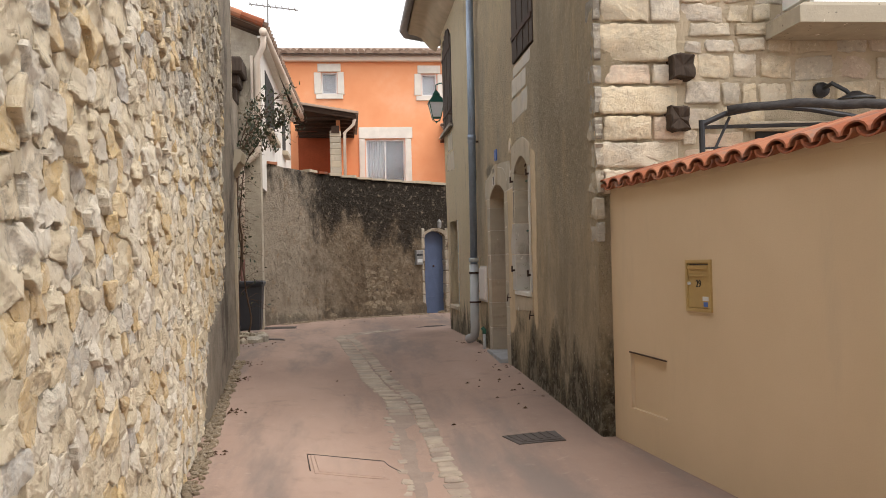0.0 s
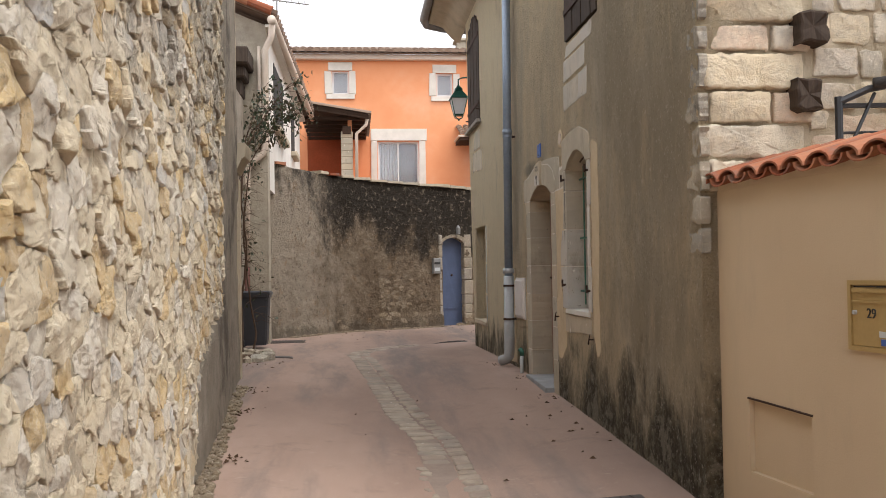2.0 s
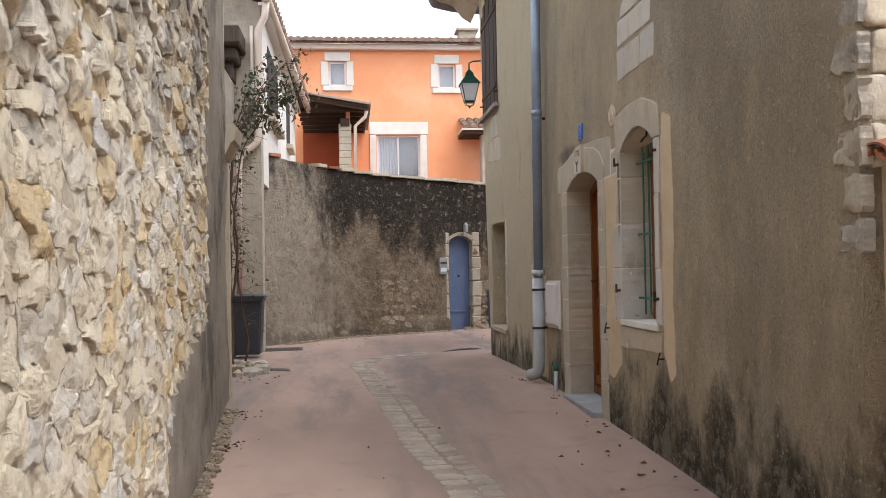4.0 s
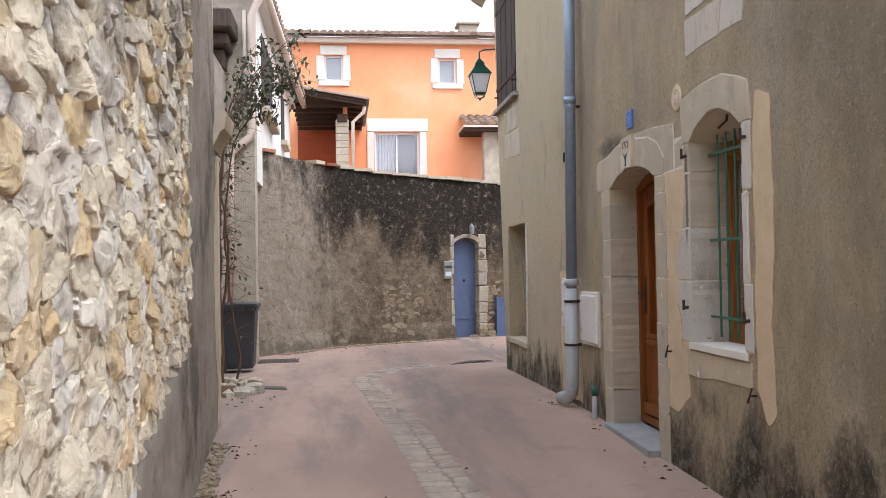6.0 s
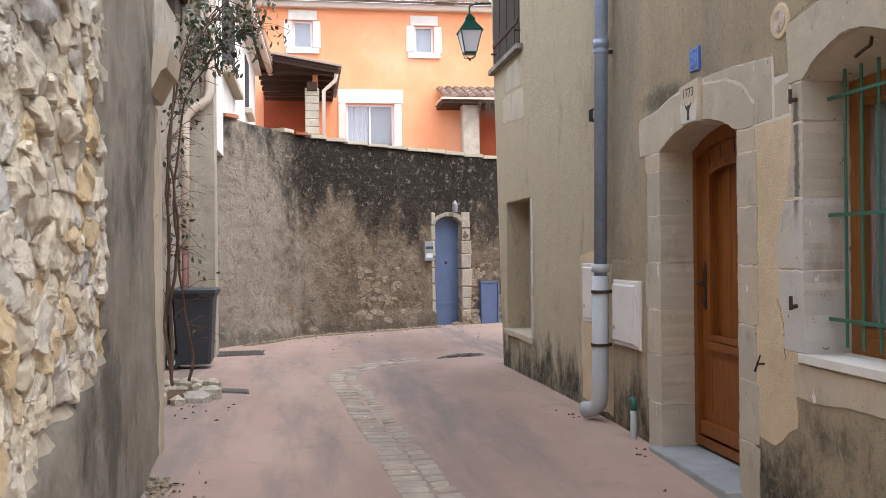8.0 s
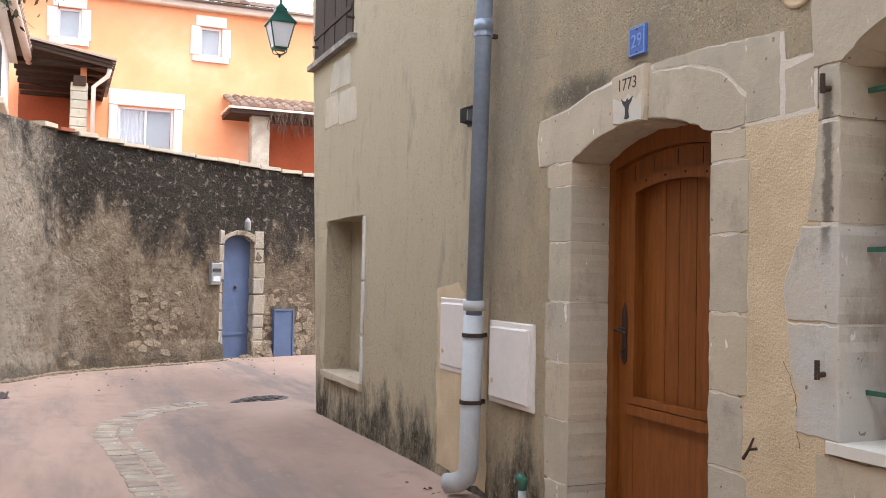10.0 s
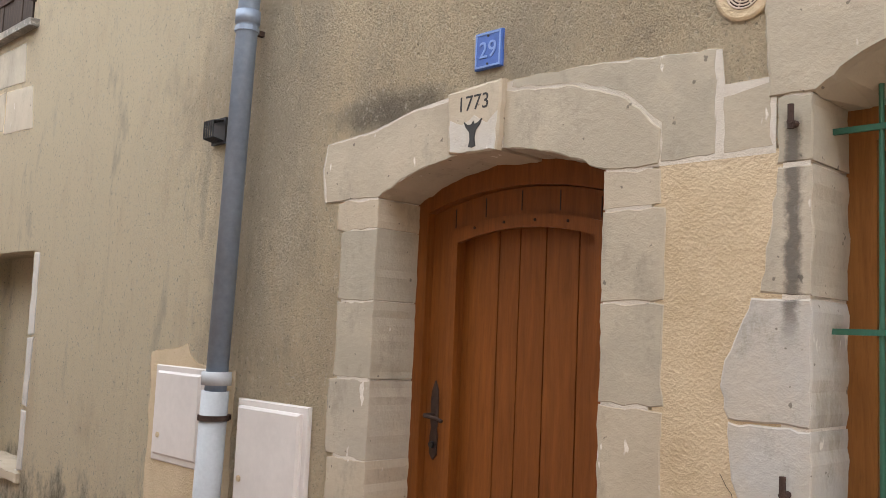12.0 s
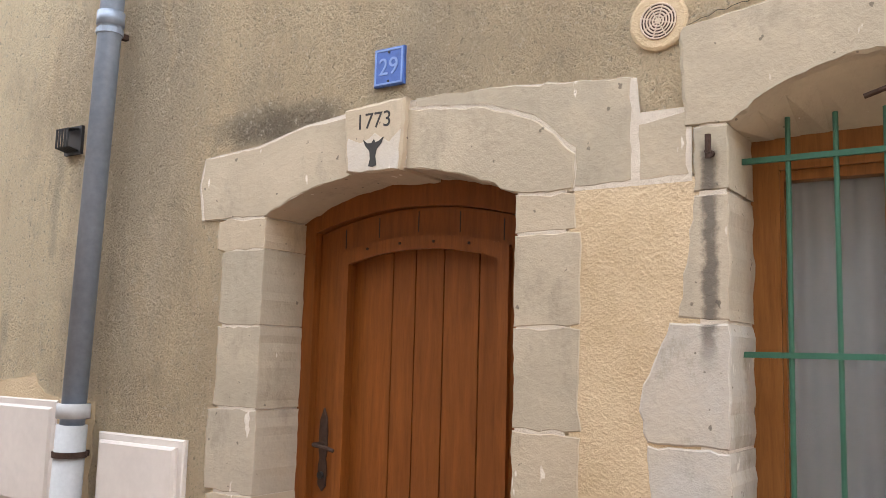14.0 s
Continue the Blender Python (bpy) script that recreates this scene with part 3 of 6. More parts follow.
# Unseen walls that close the house, coloured dark like an unlit inside.
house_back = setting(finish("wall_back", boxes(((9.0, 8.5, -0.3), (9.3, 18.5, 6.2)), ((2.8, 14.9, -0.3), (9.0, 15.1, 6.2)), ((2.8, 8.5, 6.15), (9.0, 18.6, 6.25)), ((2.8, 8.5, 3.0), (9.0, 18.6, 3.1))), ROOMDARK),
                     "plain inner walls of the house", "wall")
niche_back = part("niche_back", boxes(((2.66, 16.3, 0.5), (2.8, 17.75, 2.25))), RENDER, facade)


def ragged(poly, amp=0.0045, step=0.03):
    """The outline with chipped, uneven edges."""
    out = []
    for (a, b), (c, d) in zip(poly, poly[1:] + poly[:1]):
        n = max(1, round(math.hypot(c - a, d - b) / step))
        for i in range(n):
            u, v = a + (c - a) * i / n, b + (d - b) * i / n
            out.append((u + amp * 1.6 * noise.noise(Vector((u * 19, v * 19, 2))) + rnd.uniform(-amp, amp) * 0.5, v + amp * 1.6 * noise.noise(Vector((u * 19, v * 19, 7))) + rnd.uniform(-amp, amp) * 0.5))
    return out


def stone(poly, d1=0.008, d0=-0.25, bevel=0.008, place=at_facade, material=None, parent=None, name="stone", rough=0.0):
    return part(name, slab(bmesh.new(), place, ragged(poly), d0, d1, bevel, 0.0, rough), material or DRESSED, parent or facade)


def wobble(poly, w=0.008):
    return [(u + rnd.uniform(-w, w), v + rnd.uniform(-w, w)) for u, v in poly]


for poly in ([(16.36, 1.55), (16.45, 1.54), (16.45, 2.09), (16.37, 2.08)], [(16.38, 1.08), (16.45, 1.09), (16.45, 1.52), (16.36, 1.53)], [(16.37, 0.68), (16.45, 0.67), (16.45, 1.06), (16.38, 1.05)]):
    stone(poly, 0.008, -0.2, 0.006, material=CHALK)
part("niche_sill", slab(bmesh.new(), at_facade, ragged(rect(16.40, 0.60, 17.62, 0.66)), -0.27, 0.03, 0.01), DRESSED, facade)
for poly in (rect(13.006, 0.2, 13.2, 2.2), rect(11.76, 0.2, 11.924, 2.2), rect(11.286, 1.07, 11.36, 2.34), rect(10.46, 1.07, 10.524, 2.34)):
    part("joint_mortar", slab(bmesh.new(), at_facade, poly, -0.24, 0.0045, 0.001), JOINT, facade)
for side, (u0, u1) in (("far", (12.998, 13.23)), ("near", (11.73, 11.932))):
    vs = [0.2, 0.55, 0.87, 1.16, 1.47, 1.775, 2.06, 2.18]
    for a, b in zip(vs, vs[1:]):
        inner, outer = (u0, u1 + rnd.uniform(-0.012, 0.02)) if side == "far" else (u1, u0 + rnd.uniform(-0.02, 0.012))
        a, b = a + rnd.uniform(0.001, 0.0035), b - rnd.uniform(0.001, 0.0035)
        k = (outer - inner) / 5
        poly = [(inner, a)] + [(inner + k * i, a + rnd.uniform(-0.004, 0.004)) for i in (1, 2, 3, 4)] + [(outer, a + 0.006), (outer + rnd.uniform(-0.01, 0.01), (a + b) / 2), (outer, b - 0.006)] + [(inner + k * i, b + rnd.uniform(-0.004, 0.004)) for i in (4, 3, 2, 1)] + [(inner, b)]
        stone(poly, 0.006 + rnd.uniform(-0.001, 0.001), bevel=0.003)
head = DOOR[2:][::-1]


stone([(11.93, 2.186), *head[0:5], (12.365, 2.505), (12.05, 2.475), (11.85, 2.40), (11.735, 2.29), (11.735, 2.186)], 0.0075, bevel=0.004)
stone([*head[6:], (13.33, 2.185), (13.36, 2.33), (13.34, 2.43), (13.05, 2.45), (12.82, 2.50), (12.60, 2.515)], 0.0065, bevel=0.004)
bm = bmesh.new()
sheet(bm, at_facade, ([(11.38, 2.178), (11.925, 2.178), (11.925, 2.2), *head[1:-1], (13.005, 2.2), (13.005, 2.178), (13.345, 2.185), (13.37, 2.33), (13.345, 2.435), (13.05, 2.457), (12.82, 2.507), (12.5, 2.54), (11.95, 2.53), (11.54, 2.495), (11.53, 2.39), (11.38, 2.39)],), 0.0035)
part("joint_mortar", bm, JOINT, facade)
key = stone([(12.36, 2.295), (12.595, 2.305), (12.61, 2.53), (12.345, 2.55)], 0.034, -0.22, 0.008, material=DRESSED, name="keystone")
stone([(11.55, 2.19), (11.725, 2.185), (11.725, 2.30), (11.84, 2.41), (12.04, 2.485), (12.33, 2.515), (12.33, 2.545), (11.95, 2.535), (11.55, 2.50)], 0.005)
stone([(11.385, 2.19), (11.54, 2.185), (11.54, 2.36), (11.385, 2.385)], 0.004)
# window surround
stone([(11.28, 1.46), (11.51, 1.46), (11.53, 1.55), (11.52, 1.62), (11.48, 1.70), (11.44, 1.787), (11.28, 1.787)], 0.008, bevel=0.004, material=CHALK)
stone([(11.28, 1.07), (11.47, 1.07), (11.455, 1.2), (11.50, 1.30), (11.51, 1.453), (11.28, 1.453)], 0.007, bevel=0.004, material=CHALK)
stone([(11.28, 1.794), (11.42, 1.80), (11.40, 1.95), (11.375, 2.135), (11.28, 2.14)], 0.006, bevel=0.004)
stone([(11.28, 2.147), (11.375, 2.145), (11.375, 2.33), (11.28, 2.33)], 0.007, bevel=0.004)
for a, b, o in ((1.07, 1.45, 0.10), (1.45, 1.95, 0.06), (1.95, 2.33, 0.11)):
    stone(wobble([(10.53, a + 0.004), (10.53 - o, a + 0.004), (10.53 - o, b - 0.004), (10.53, b - 0.004)], 0.004), 0.008, bevel=0.005, material=CHALK)
stone([(10.41, 2.335), *WINDOW[2:][::-1], (11.40, 2.335), (11.42, 2.62), (11.1, 2.66), (10.75, 2.66), (10.44, 2.56)], 0.009)
stone([(10.46, 0.88), (10.9, 0.875), (11.2, 0.85), (11.38, 0.86), (11.39, 1.02), (10.46, 1.02)], 0.005)
sill = part("window_sill", slab(bmesh.new(), at_facade, rect(10.50, 1.028, 11.33, 1.068), -0.25, 0.018, 0.010), WHITE_STONE, facade)
# blind stones between the window and the one above
for poly in ([(10.80, 2.88), (11.33, 2.87), (11.32, 3.12), (10.79, 3.11)], [(10.50, 2.90), (10.78, 2.89), (10.77, 3.11), (10.47, 3.13)], [(10.55, 3.14), (11.32, 3.13), (11.28, 3.34), (10.52, 3.33)], [(10.3, 3.35), (11.22, 3.35), (11.2, 3.45), (10.3, 3.45)]):
    stone(wobble(poly, 0.014), 0.005, material=WORN)


def patch(poly, material, d=0.005, label=""):
    """A later coat of render with a ragged edge."""
    out = []
    for k in range(len(poly)):
        s, t = poly[k], poly[(k + 1) % len(poly)]
        n = max(2, int(math.hypot(t[0] - s[0], t[1] - s[1]) / 0.06))
        for i in range(n):
            w = i / n
            out.append((s[0] + (t[0] - s[0]) * w + rnd.uniform(-0.014, 0.014), s[1] + (t[1] - s[1]) * w + rnd.uniform(-0.014, 0.014)))
    bm = bmesh.new()
    sheet(bm, at_facade, (out,), d)
    lining(bm, at_facade, out, -0.01, d)
    return part("render_patch", bm, material, facade, label)


patch([(11.35, 0.72), (11.55, 0.6), (11.745, 0.62), (11.745, 2.19), (11.34, 2.19), (11.34, 1.4)], OCHRE, 0.003, "ochre repair between door and window")
patch([(10.20, 0.78), (10.30, 0.7), (10.40, 0.9), (10.40, 2.2), (10.37, 2.48), (10.20, 2.42), (10.17, 1.8), (10.22, 1.3)], OCHRE, 0.003)
patch([(13.95, 0.30), (14.72, 0.32), (14.75, 1.5), (14.4, 1.56), (14.3, 1.47), (13.95, 1.44)], OCHRE, 0.003)

# ---- front door ----
door = setting(new("door_1"), "closed brown oak plank front door with arched head", "door")


def build_door():
    x = 2.64
    def at(u, v, d):
        return Vector((x - d, u, v))
    frame_out = arch(11.90, 13.03, 0.30, 2.235, 0.10)
    hole = arch(12.0, 12.945, 0.36, 2.145, 0.075)
    bm = bmesh.new()
    part("door_frame", _ring(bm, at, frame_out, hole, -0.06, 0.02), DOORWOOD, door)
    leaf_out = arch(12.003, 12.942, 0.365, 2.142, 0.075)
    leaf_in = arch(12.125, 12.80, 1.0, 2.03, 0.045)
    low = rect(12.115, 0.52, 12.815, 0.88)
    stiles = bmesh.new()
    sheet(stiles, at, (leaf_out, leaf_in, low), -0.015)
    for loop in (leaf_in, low):
        lining(stiles, at, loop, -0.075, -0.015)
    leaf = part("door_leaf", stiles, DOORWOOD, door)
    part("moulding", _ring(bmesh.new(), at, arch(12.09, 12.835, 0.98, 2.062, 0.052), arch(12.135, 12.79, 1.015, 2.02, 0.045), -0.02, 0.004), DOORWOOD, leaf)
    for a, b in itertools.pairwise((12.11, 12.24, 12.39, 12.515, 12.618, 12.82)):
        part("plank", slab(bmesh.new(), at, rect(a + 0.002, 0.99, b - 0.002, 2.1), -0.085, -0.055, 0.007), DOORWOOD, leaf)
    for u in (12.12, 12.3, 12.48, 12.66, 12.82):
        z = 2.165 - 0.4 * (u - 12.47) ** 2
        part("head_joint", boxes(((x + 0.0125, u - 0.0015, z - 0.035), (x + 0.03, u + 0.0015, z + 0.04))), INK, leaf)
    for u in (12.25, 12.40, 12.55, 12.70):
        part("nail", spin(bmesh.new(), [(0.006, 0.002), (0.005, -0.004), (0.002, -0.006)], at(u, 2.09 - 0.3 * (u - 12.47) ** 2, 0.004), 8, "X"), IRON, leaf)
    part("moulding", slab(bmesh.new(), at, rect(12.08, 0.925, 12.85, 0.975), -0.03, 0.012, 0.012), DOORWOOD, leaf)
    part("panel", slab(bmesh.new(), at, rect(12.10, 0.48, 12.83, 0.905), -0.07, -0.018, 0.012), DOORWOOD, leaf)
    part("weatherboard", slab(bmesh.new(), at, rect(12.02, 0.38, 12.91, 0.46), -0.03, 0.03, 0.02), DOORWOOD, leaf)
    plate = [(12.892 + du, 1.165 + dv) for du, dv in ((0, 0), (0.018, 0.02), (0.02, 0.09), (0.014, 0.12), (0.02, 0.15), (0.02, 0.22), (0.016, 0.27), (0.0, 0.31), (-0.016, 0.27), (-0.02, 0.22), (-0.02, 0.15), (-0.014, 0.12), (-0.02, 0.09), (-0.018, 0.02))]
    h = part("handle_plate", slab(bmesh.new(), at, plate, -0.02, -0.006, 0.003), IRON, leaf, "dark wrought-iron lock plate")
    lever = tube(bmesh.new(), [at(12.892, 1.34, -0.01), at(12.892, 1.34, 0.045), at(12.88, 1.34, 0.055), at(12.825, 1.335, 0.055), at(12.79, 1.325, 0.05)], 0.009, 8, 0.8)
    part("handle", lever, IRON, h)
    part("escutcheon", spin(bmesh.new(), [(0.013, 0.0), (0.013, -0.012)], at(12.892, 1.225, -0.006), 12, "X"), BLACK, h)


build_door()
step = setting(part("door_step", slab(bmesh.new(), lambda u, v, d: Vector((u, v, d)), [(2.30, 11.9), (2.78, 11.92), (2.78, 13.02), (2.33, 13.06)], 0.1, 0.278, 0.012), SLATE), "blue-grey worn stone doorstep", "step")

# ---- barred window ----
window = setting(new("window_1"), "wood-framed window behind green iron bars", "window")


def build_window():
    x = 2.65
    def at(u, v, d):
        return Vector((x - d, u, v))
    part("window_frame", _ring(bmesh.new(), at, rect(10.5, 1.05, 11.31, 2.36), rect(10.625, 1.15, 11.205, 2.235), -0.06, 0.02), GOLDWOOD, window)
    part("mullion", slab(bmesh.new(), at, rect(10.87, 1.12, 10.925, 2.23), -0.05, 0.012, 0.008), GOLDWOOD, window)
    for (u0, u1) in ((10.60, 10.89), (10.905, 11.225)):
        part("sash", _ring(bmesh.new(), at, rect(u0, 1.13, u1, 2.255), rect(u0 + 0.03, 1.19, u1 - 0.03, 2.205), -0.045, 0.008), GOLDWOOD, window)
        p = part("pane", slab(bmesh.new(), at, rect(u0, 1.14, u1, 2.3), -0.03, -0.024, 0.001), GLASS, window)
        p.visible_shadow = False
    c = bmesh.new()
    rows = []
    for i in range(60):
        u = 10.55 + 0.72 * i / 59
        d = -0.16 + 0.018 * math.sin(i * 0.9)
        rows.append((c.verts.new(at(u, 1.12, d)), c.verts.new(at(u, 2.33, d))))
    for a, b in zip(rows, rows[1:]):
        c.faces.new((a[0], b[0], b[1], a[1]))
    curtain = part("curtain", c, CURTAIN, window, "grey net curtain behind the glass", True)
    bars = tagged(new("window_bars"), "green-painted iron bars before the window", "window bars")
    for u in (10.665, 10.788, 10.911, 11.034, 11.157):
        part("bar", tube(bmesh.new(), [(2.53, u, 1.11), (2.53, u, 2.36)], 0.0075, 8), GREENIRON, bars)
    for v in (1.23, 1.708, 2.245):
        part("crossbar", boxes(((2.518, 10.5, v - 0.008), (2.530, 11.32, v + 0.008))), GREENIRON, bars)


build_window()


def splayed_soffit():
    """The underside of the window's head, sloping from the arch to the straight frame."""
    bm, head = bmesh.new(), WINDOW[2:]
    rings = [[bm.verts.new(at_facade(u, v + dv - dk * (v - 2.325), d)) for u, v in head] for d, dk, dv in ((-0.005, 0, 0.004), (-0.03, 0.0, -0.004), (-0.05, 0.12, -0.006), (-0.245, 1.0, 0.0), (-0.245, 1.0, 0.2))]
    for a, b in zip(rings, rings[1:]):
        for k in range(len(head) - 1):
            bm.faces.new((a[k], a[k + 1], b[k + 1], b[k]))
    part("soffit", bm, DRESSED, facade)


splayed_soffit()


def hook(u, v, name="shutter_hinge_pin"):
    ob = thing(name, "rusted iron shutter hinge pin in the wall", "hinge", "old shutter irons")
    part("stem", tube(bmesh.new(), [(2.42, u, v), (2.365, u, v - 0.005), (2.358, u, v)], 0.010, 8), IRON, ob)
    part("pin", tube(bmesh.new(), [(2.362, u, v - 0.02), (2.362, u, v + 0.045)], 0.009, 8), IRON, ob)
    return ob


hook(11.325, 2.25), hook(11.34, 1.29), hook(10.47, 2.25), hook(10.47, 1.25)


def stay(u, v):
    ob = thing("shutter_stay", "rusted iron shutter stay on the wall", "shutter stay", "old shutter irons")
    part("stem", tube(bmesh.new(), [(2.42, u, v), (2.36, u, v)], 0.006, 6), IRON, ob)
    part("arm", tube(bmesh.new(), [(2.365, u + 0.035, v - 0.04), (2.36, u, v), (2.365, u - 0.02, v + 0.045)], 0.007, 6, 0.6), IRON, ob)


stay(11.66, 0.98), stay(10.42, 0.85)

# ---- number plate, keystone carving, vent ----
plate = thing("house_number_plate", "blue enamel house number plate reading 29", "house number")
part("plate", slab(bmesh.new(), at_facade, rect(12.372, 2.60, 12.50, 2.735), -0.005, 0.014, 0.004), PLATEBLUE, plate)
part("rim", _ring(bmesh.new(), at_facade, rect(12.377, 2.605, 12.495, 2.73), rect(12.383, 2.611, 12.489, 2.724), 0.010, 0.0165), PLATEWHITE, plate)


def lettering(text, size, m, material, parent, name="lettering", depth=0.002):
    """Raised characters in the built-in font, set on the plane of m."""
    cu = bpy.data.curves.new(name, "FONT")
    cu.body, cu.size, cu.extrude, cu.align_x, cu.align_y = text, size, depth, "CENTER", "CENTER"
    ob = bpy.data.objects.new(name, cu)
    me = bpy.data.meshes.new_from_object(ob)
    bpy.data.objects.remove(ob)
    me.transform(m)
    me.materials.clear()
    me.materials.append(material)
    out = new(name, me)
    out.parent = parent
    return out


FACE = Matrix(((0, 0, -1, 0), (-1, 0, 0, 0), (0, 1, 0, 0), (0, 0, 0, 1)))
lettering("29", 0.085, Matrix.Translation((2.385, 12.436, 2.665)) @ FACE, PLATEWHITE, plate, "number")
for u, v in ((12.436, 2.718), (12.436, 2.616)):
    part("screw", spin(bmesh.new(), [(0.005, 0.0), (0.004, -0.004)], (2.386, u, v), 8, "X"), BLACK, plate)
lettering("1773", 0.078, Matrix.Translation((2.3662, 12.478, 2.475)) @ FACE, INK, key, "date", 0.0015)
part("limewash", slab(bmesh.new(), at_facade, ragged([(12.372, 2.302), (12.582, 2.308), (12.588, 2.425), (12.53, 2.405), (12.47, 2.43), (12.41, 2.40), (12.362, 2.435)], 0.006), 0.03, 0.0352, 0.001), CHALK, key, "flaking limewash")
bird = [(0.0, -0.075), (0.022, -0.07), (0.014, -0.03), (0.02, 0.0), (0.045, 0.025), (0.055, 0.05), (0.03, 0.035), (0.012, 0.03), (0.004, 0.045), (-0.008, 0.03), (-0.03, 0.03), (-0.055, 0.048), (-0.042, 0.02), (-0.018, -0.005), (-0.014, -0.04), (-0.022, -0.07)]
bm = bmesh.new()
f = bm.faces.new([bm.verts.new(at_facade(12.475 - u * 0.8, 2.375 + v * 0.8, 0.0375)) for u, v in bird])
ext = bmesh.ops.extrude_face_region(bm, geom=[f])
for v in ext["geom"]:
    if isinstance(v, bmesh.types.BMVert):
        v.co.x += 0.006
bmesh.ops.triangulate(bm, faces=bm.faces[:])
part("carved_bird", bm, INK, key, "dark carved bird mark")

vent = thing("wall_vent", "round ochre wall vent with ringed grille", "vent")
part("collar", spin(bmesh.new(), [(0.088, 0.02), (0.086, -0.006), (0.078, -0.010), (0.056, -0.008)], (2.4, 11.475, 2.65), 28, "X"), OCHRE, vent)
part("grille_back", spin(bmesh.new(), [(0.055, 0.0), (0.055, -0.009)], (2.4, 11.475, 2.65), 24, "X"), IRON, vent)
for r in (0.052, 0.043, 0.034, 0.025, 0.016, 0.007):
    ringp = [(2.390, 11.475 + r * math.cos(k * math.tau / 24), 2.65 + r * math.sin(k * math.tau / 24)) for k in range(25)]
    part("grille_ring", tube(bmesh.new(), ringp, 0.0026, 6), BEIGEPVC, vent)
for k in range(4):
    a = k * math.pi / 4 + 0.3
    part("grille_spoke", tube(bmesh.new(), [(2.390, 11.475 - 0.052 * math.cos(a), 2.65 - 0.052 * math.sin(a)), (2.390, 11.475 + 0.052 * math.cos(a), 2.65 + 0.052 * math.sin(a))], 0.002, 5), BEIGEPVC, vent)


# ---- meter boxes and rainwater pipe ----
def meter_box(u0, v0, u1, v1, d, label):
    ob = thing("meter_box", label, "meter box", "meter boxes by the door")
    part("case", slab(bmesh.new(), at_facade, rect(u0, v0, u1, v1), -0.1, d * 0.5, 0.006), BOXWHITE, ob)
    lid = part("lid", slab(bmesh.new(), at_facade, rect(u0 + 0.03, v0 + 0.03, u1 - 0.03, v1 - 0.03), 0.0, d, 0.012), BOXWHITE, ob)
    part("lock", spin(bmesh.new(), [(0.014, 0.0), (0.014, -d - 0.006), (0.009, -d - 0.008)], (2.4, u1 - 0.08, v0 + 0.13), 14, "X"), OCHRE, lid)
    return ob


meter_box(13.355, 0.86, 13.88, 1.335, 0.045, "white plastic electricity meter box set in the wall")
meter_box(14.2, 0.965, 14.68, 1.445, 0.02, "cream flush meter box beside the rain pipe")


def drainpipe():
    ob = thing("drainpipe", "grey zinc rain pipe with cast-iron foot on the wall", "drainpipe")
    top, mid = Vector((2.31, 13.784, 6.0)), Vector((2.31, 13.965, 1.36))
    part("pipe", tube(bmesh.new(), [top, mid], 0.05, 18), ZINC, ob, "", True)
    part("foot", tube(bmesh.new(), [mid, (2.31, 14.0, 0.46), (2.305, 14.02, 0.39), (2.28, 14.08, 0.345), (2.235, 14.15, 0.325)], 0.062, 18), CASTGREY, ob, "pale grey cast-iron foot", True)
    for k, r in ((0.99, 0.068), (0.63, 0.058)):
        p = top.lerp(mid, k)
        part("joint", tube(bmesh.new(), [p + Vector((0, 0, 0.04)), p - Vector((0, 0, 0.02))], r, 18), ZINC if k < 0.9 else CASTGREY, ob, "", True)
    for z in (1.24, 0.84, 3.03):
        y = 13.784 + (6.0 - z) * 0.039
        br = part("clip", tube(bmesh.new(), [(2.31, y, z + 0.012), (2.31, y, z - 0.012)], 0.07 if z < 2 else 0.057, 18), IRON if z < 2 else ZINC, ob)
        part("clip_bolt", boxes(((2.31, y - 0.012, z - 0.012), (2.42, y + 0.012, z + 0.012))), IRON, br)
    return ob


drainpipe()
knob = thing("wall_grille", "small black plastic vent basket on the wall", "vent")
for k in range(5):
    part("rib", tube(bmesh.new(), [(2.41, 14.18 + k * 0.02, 2.55), (2.33, 14.18 + k * 0.02, 2.565), (2.33, 14.18 + k * 0.02, 2.645), (2.41, 14.18 + k * 0.02, 2.66)], 0.006, 6), BLACK, knob)
part("plate", boxes(((2.385, 14.16, 2.54), (2.402, 14.28, 2.67))), BLACK, knob)
pipe2 = thing("standpipe", "short grey standpipe with green tap cap", "pipe")
part("pipe", tube(bmesh.new(), [(2.34, 13.38, 0.15), (2.345, 13.38, 0.47)], 0.022, 10), CASTGREY, pipe2, "", True)
part("cap", tube(bmesh.new(), [(2.345, 13.38, 0.45), (2.345, 13.38, 0.50), (2.32, 13.39, 0.53)], 0.026, 10), GREENIRON, pipe2, "", True)


# ---- upper windows with shutters ----
def shutter_window(name, u0, u1, v0, v1, rise, label):
    ob = setting(new(name), label, "window")
    n = 7
    w = (u1 - u0) / n
    for k in range(n):
        a = u0 + k * w
        top = v1 + (rise * (1 - ((a + w / 2 - (u0 + u1) / 2) / ((u1 - u0) / 2)) ** 2) if rise else 0)
        part("board", slab(bmesh.new(), at_facade, rect(a + 0.003, v0 + 0.02, a + w - 0.003, top), -0.03 + 0.004 * (k % 2), 0.012 + 0.006 * (k % 2), 0.004), OLDWOOD, ob)
    for v in (v0 + 0.25, v1 - 0.15):
        part("strap", slab(bmesh.new(), at_facade, rect(u0 + 0.02, v, u1 - 0.02, v + 0.05), 0.0, 0.026, 0.003), IRON, ob)
    return ob


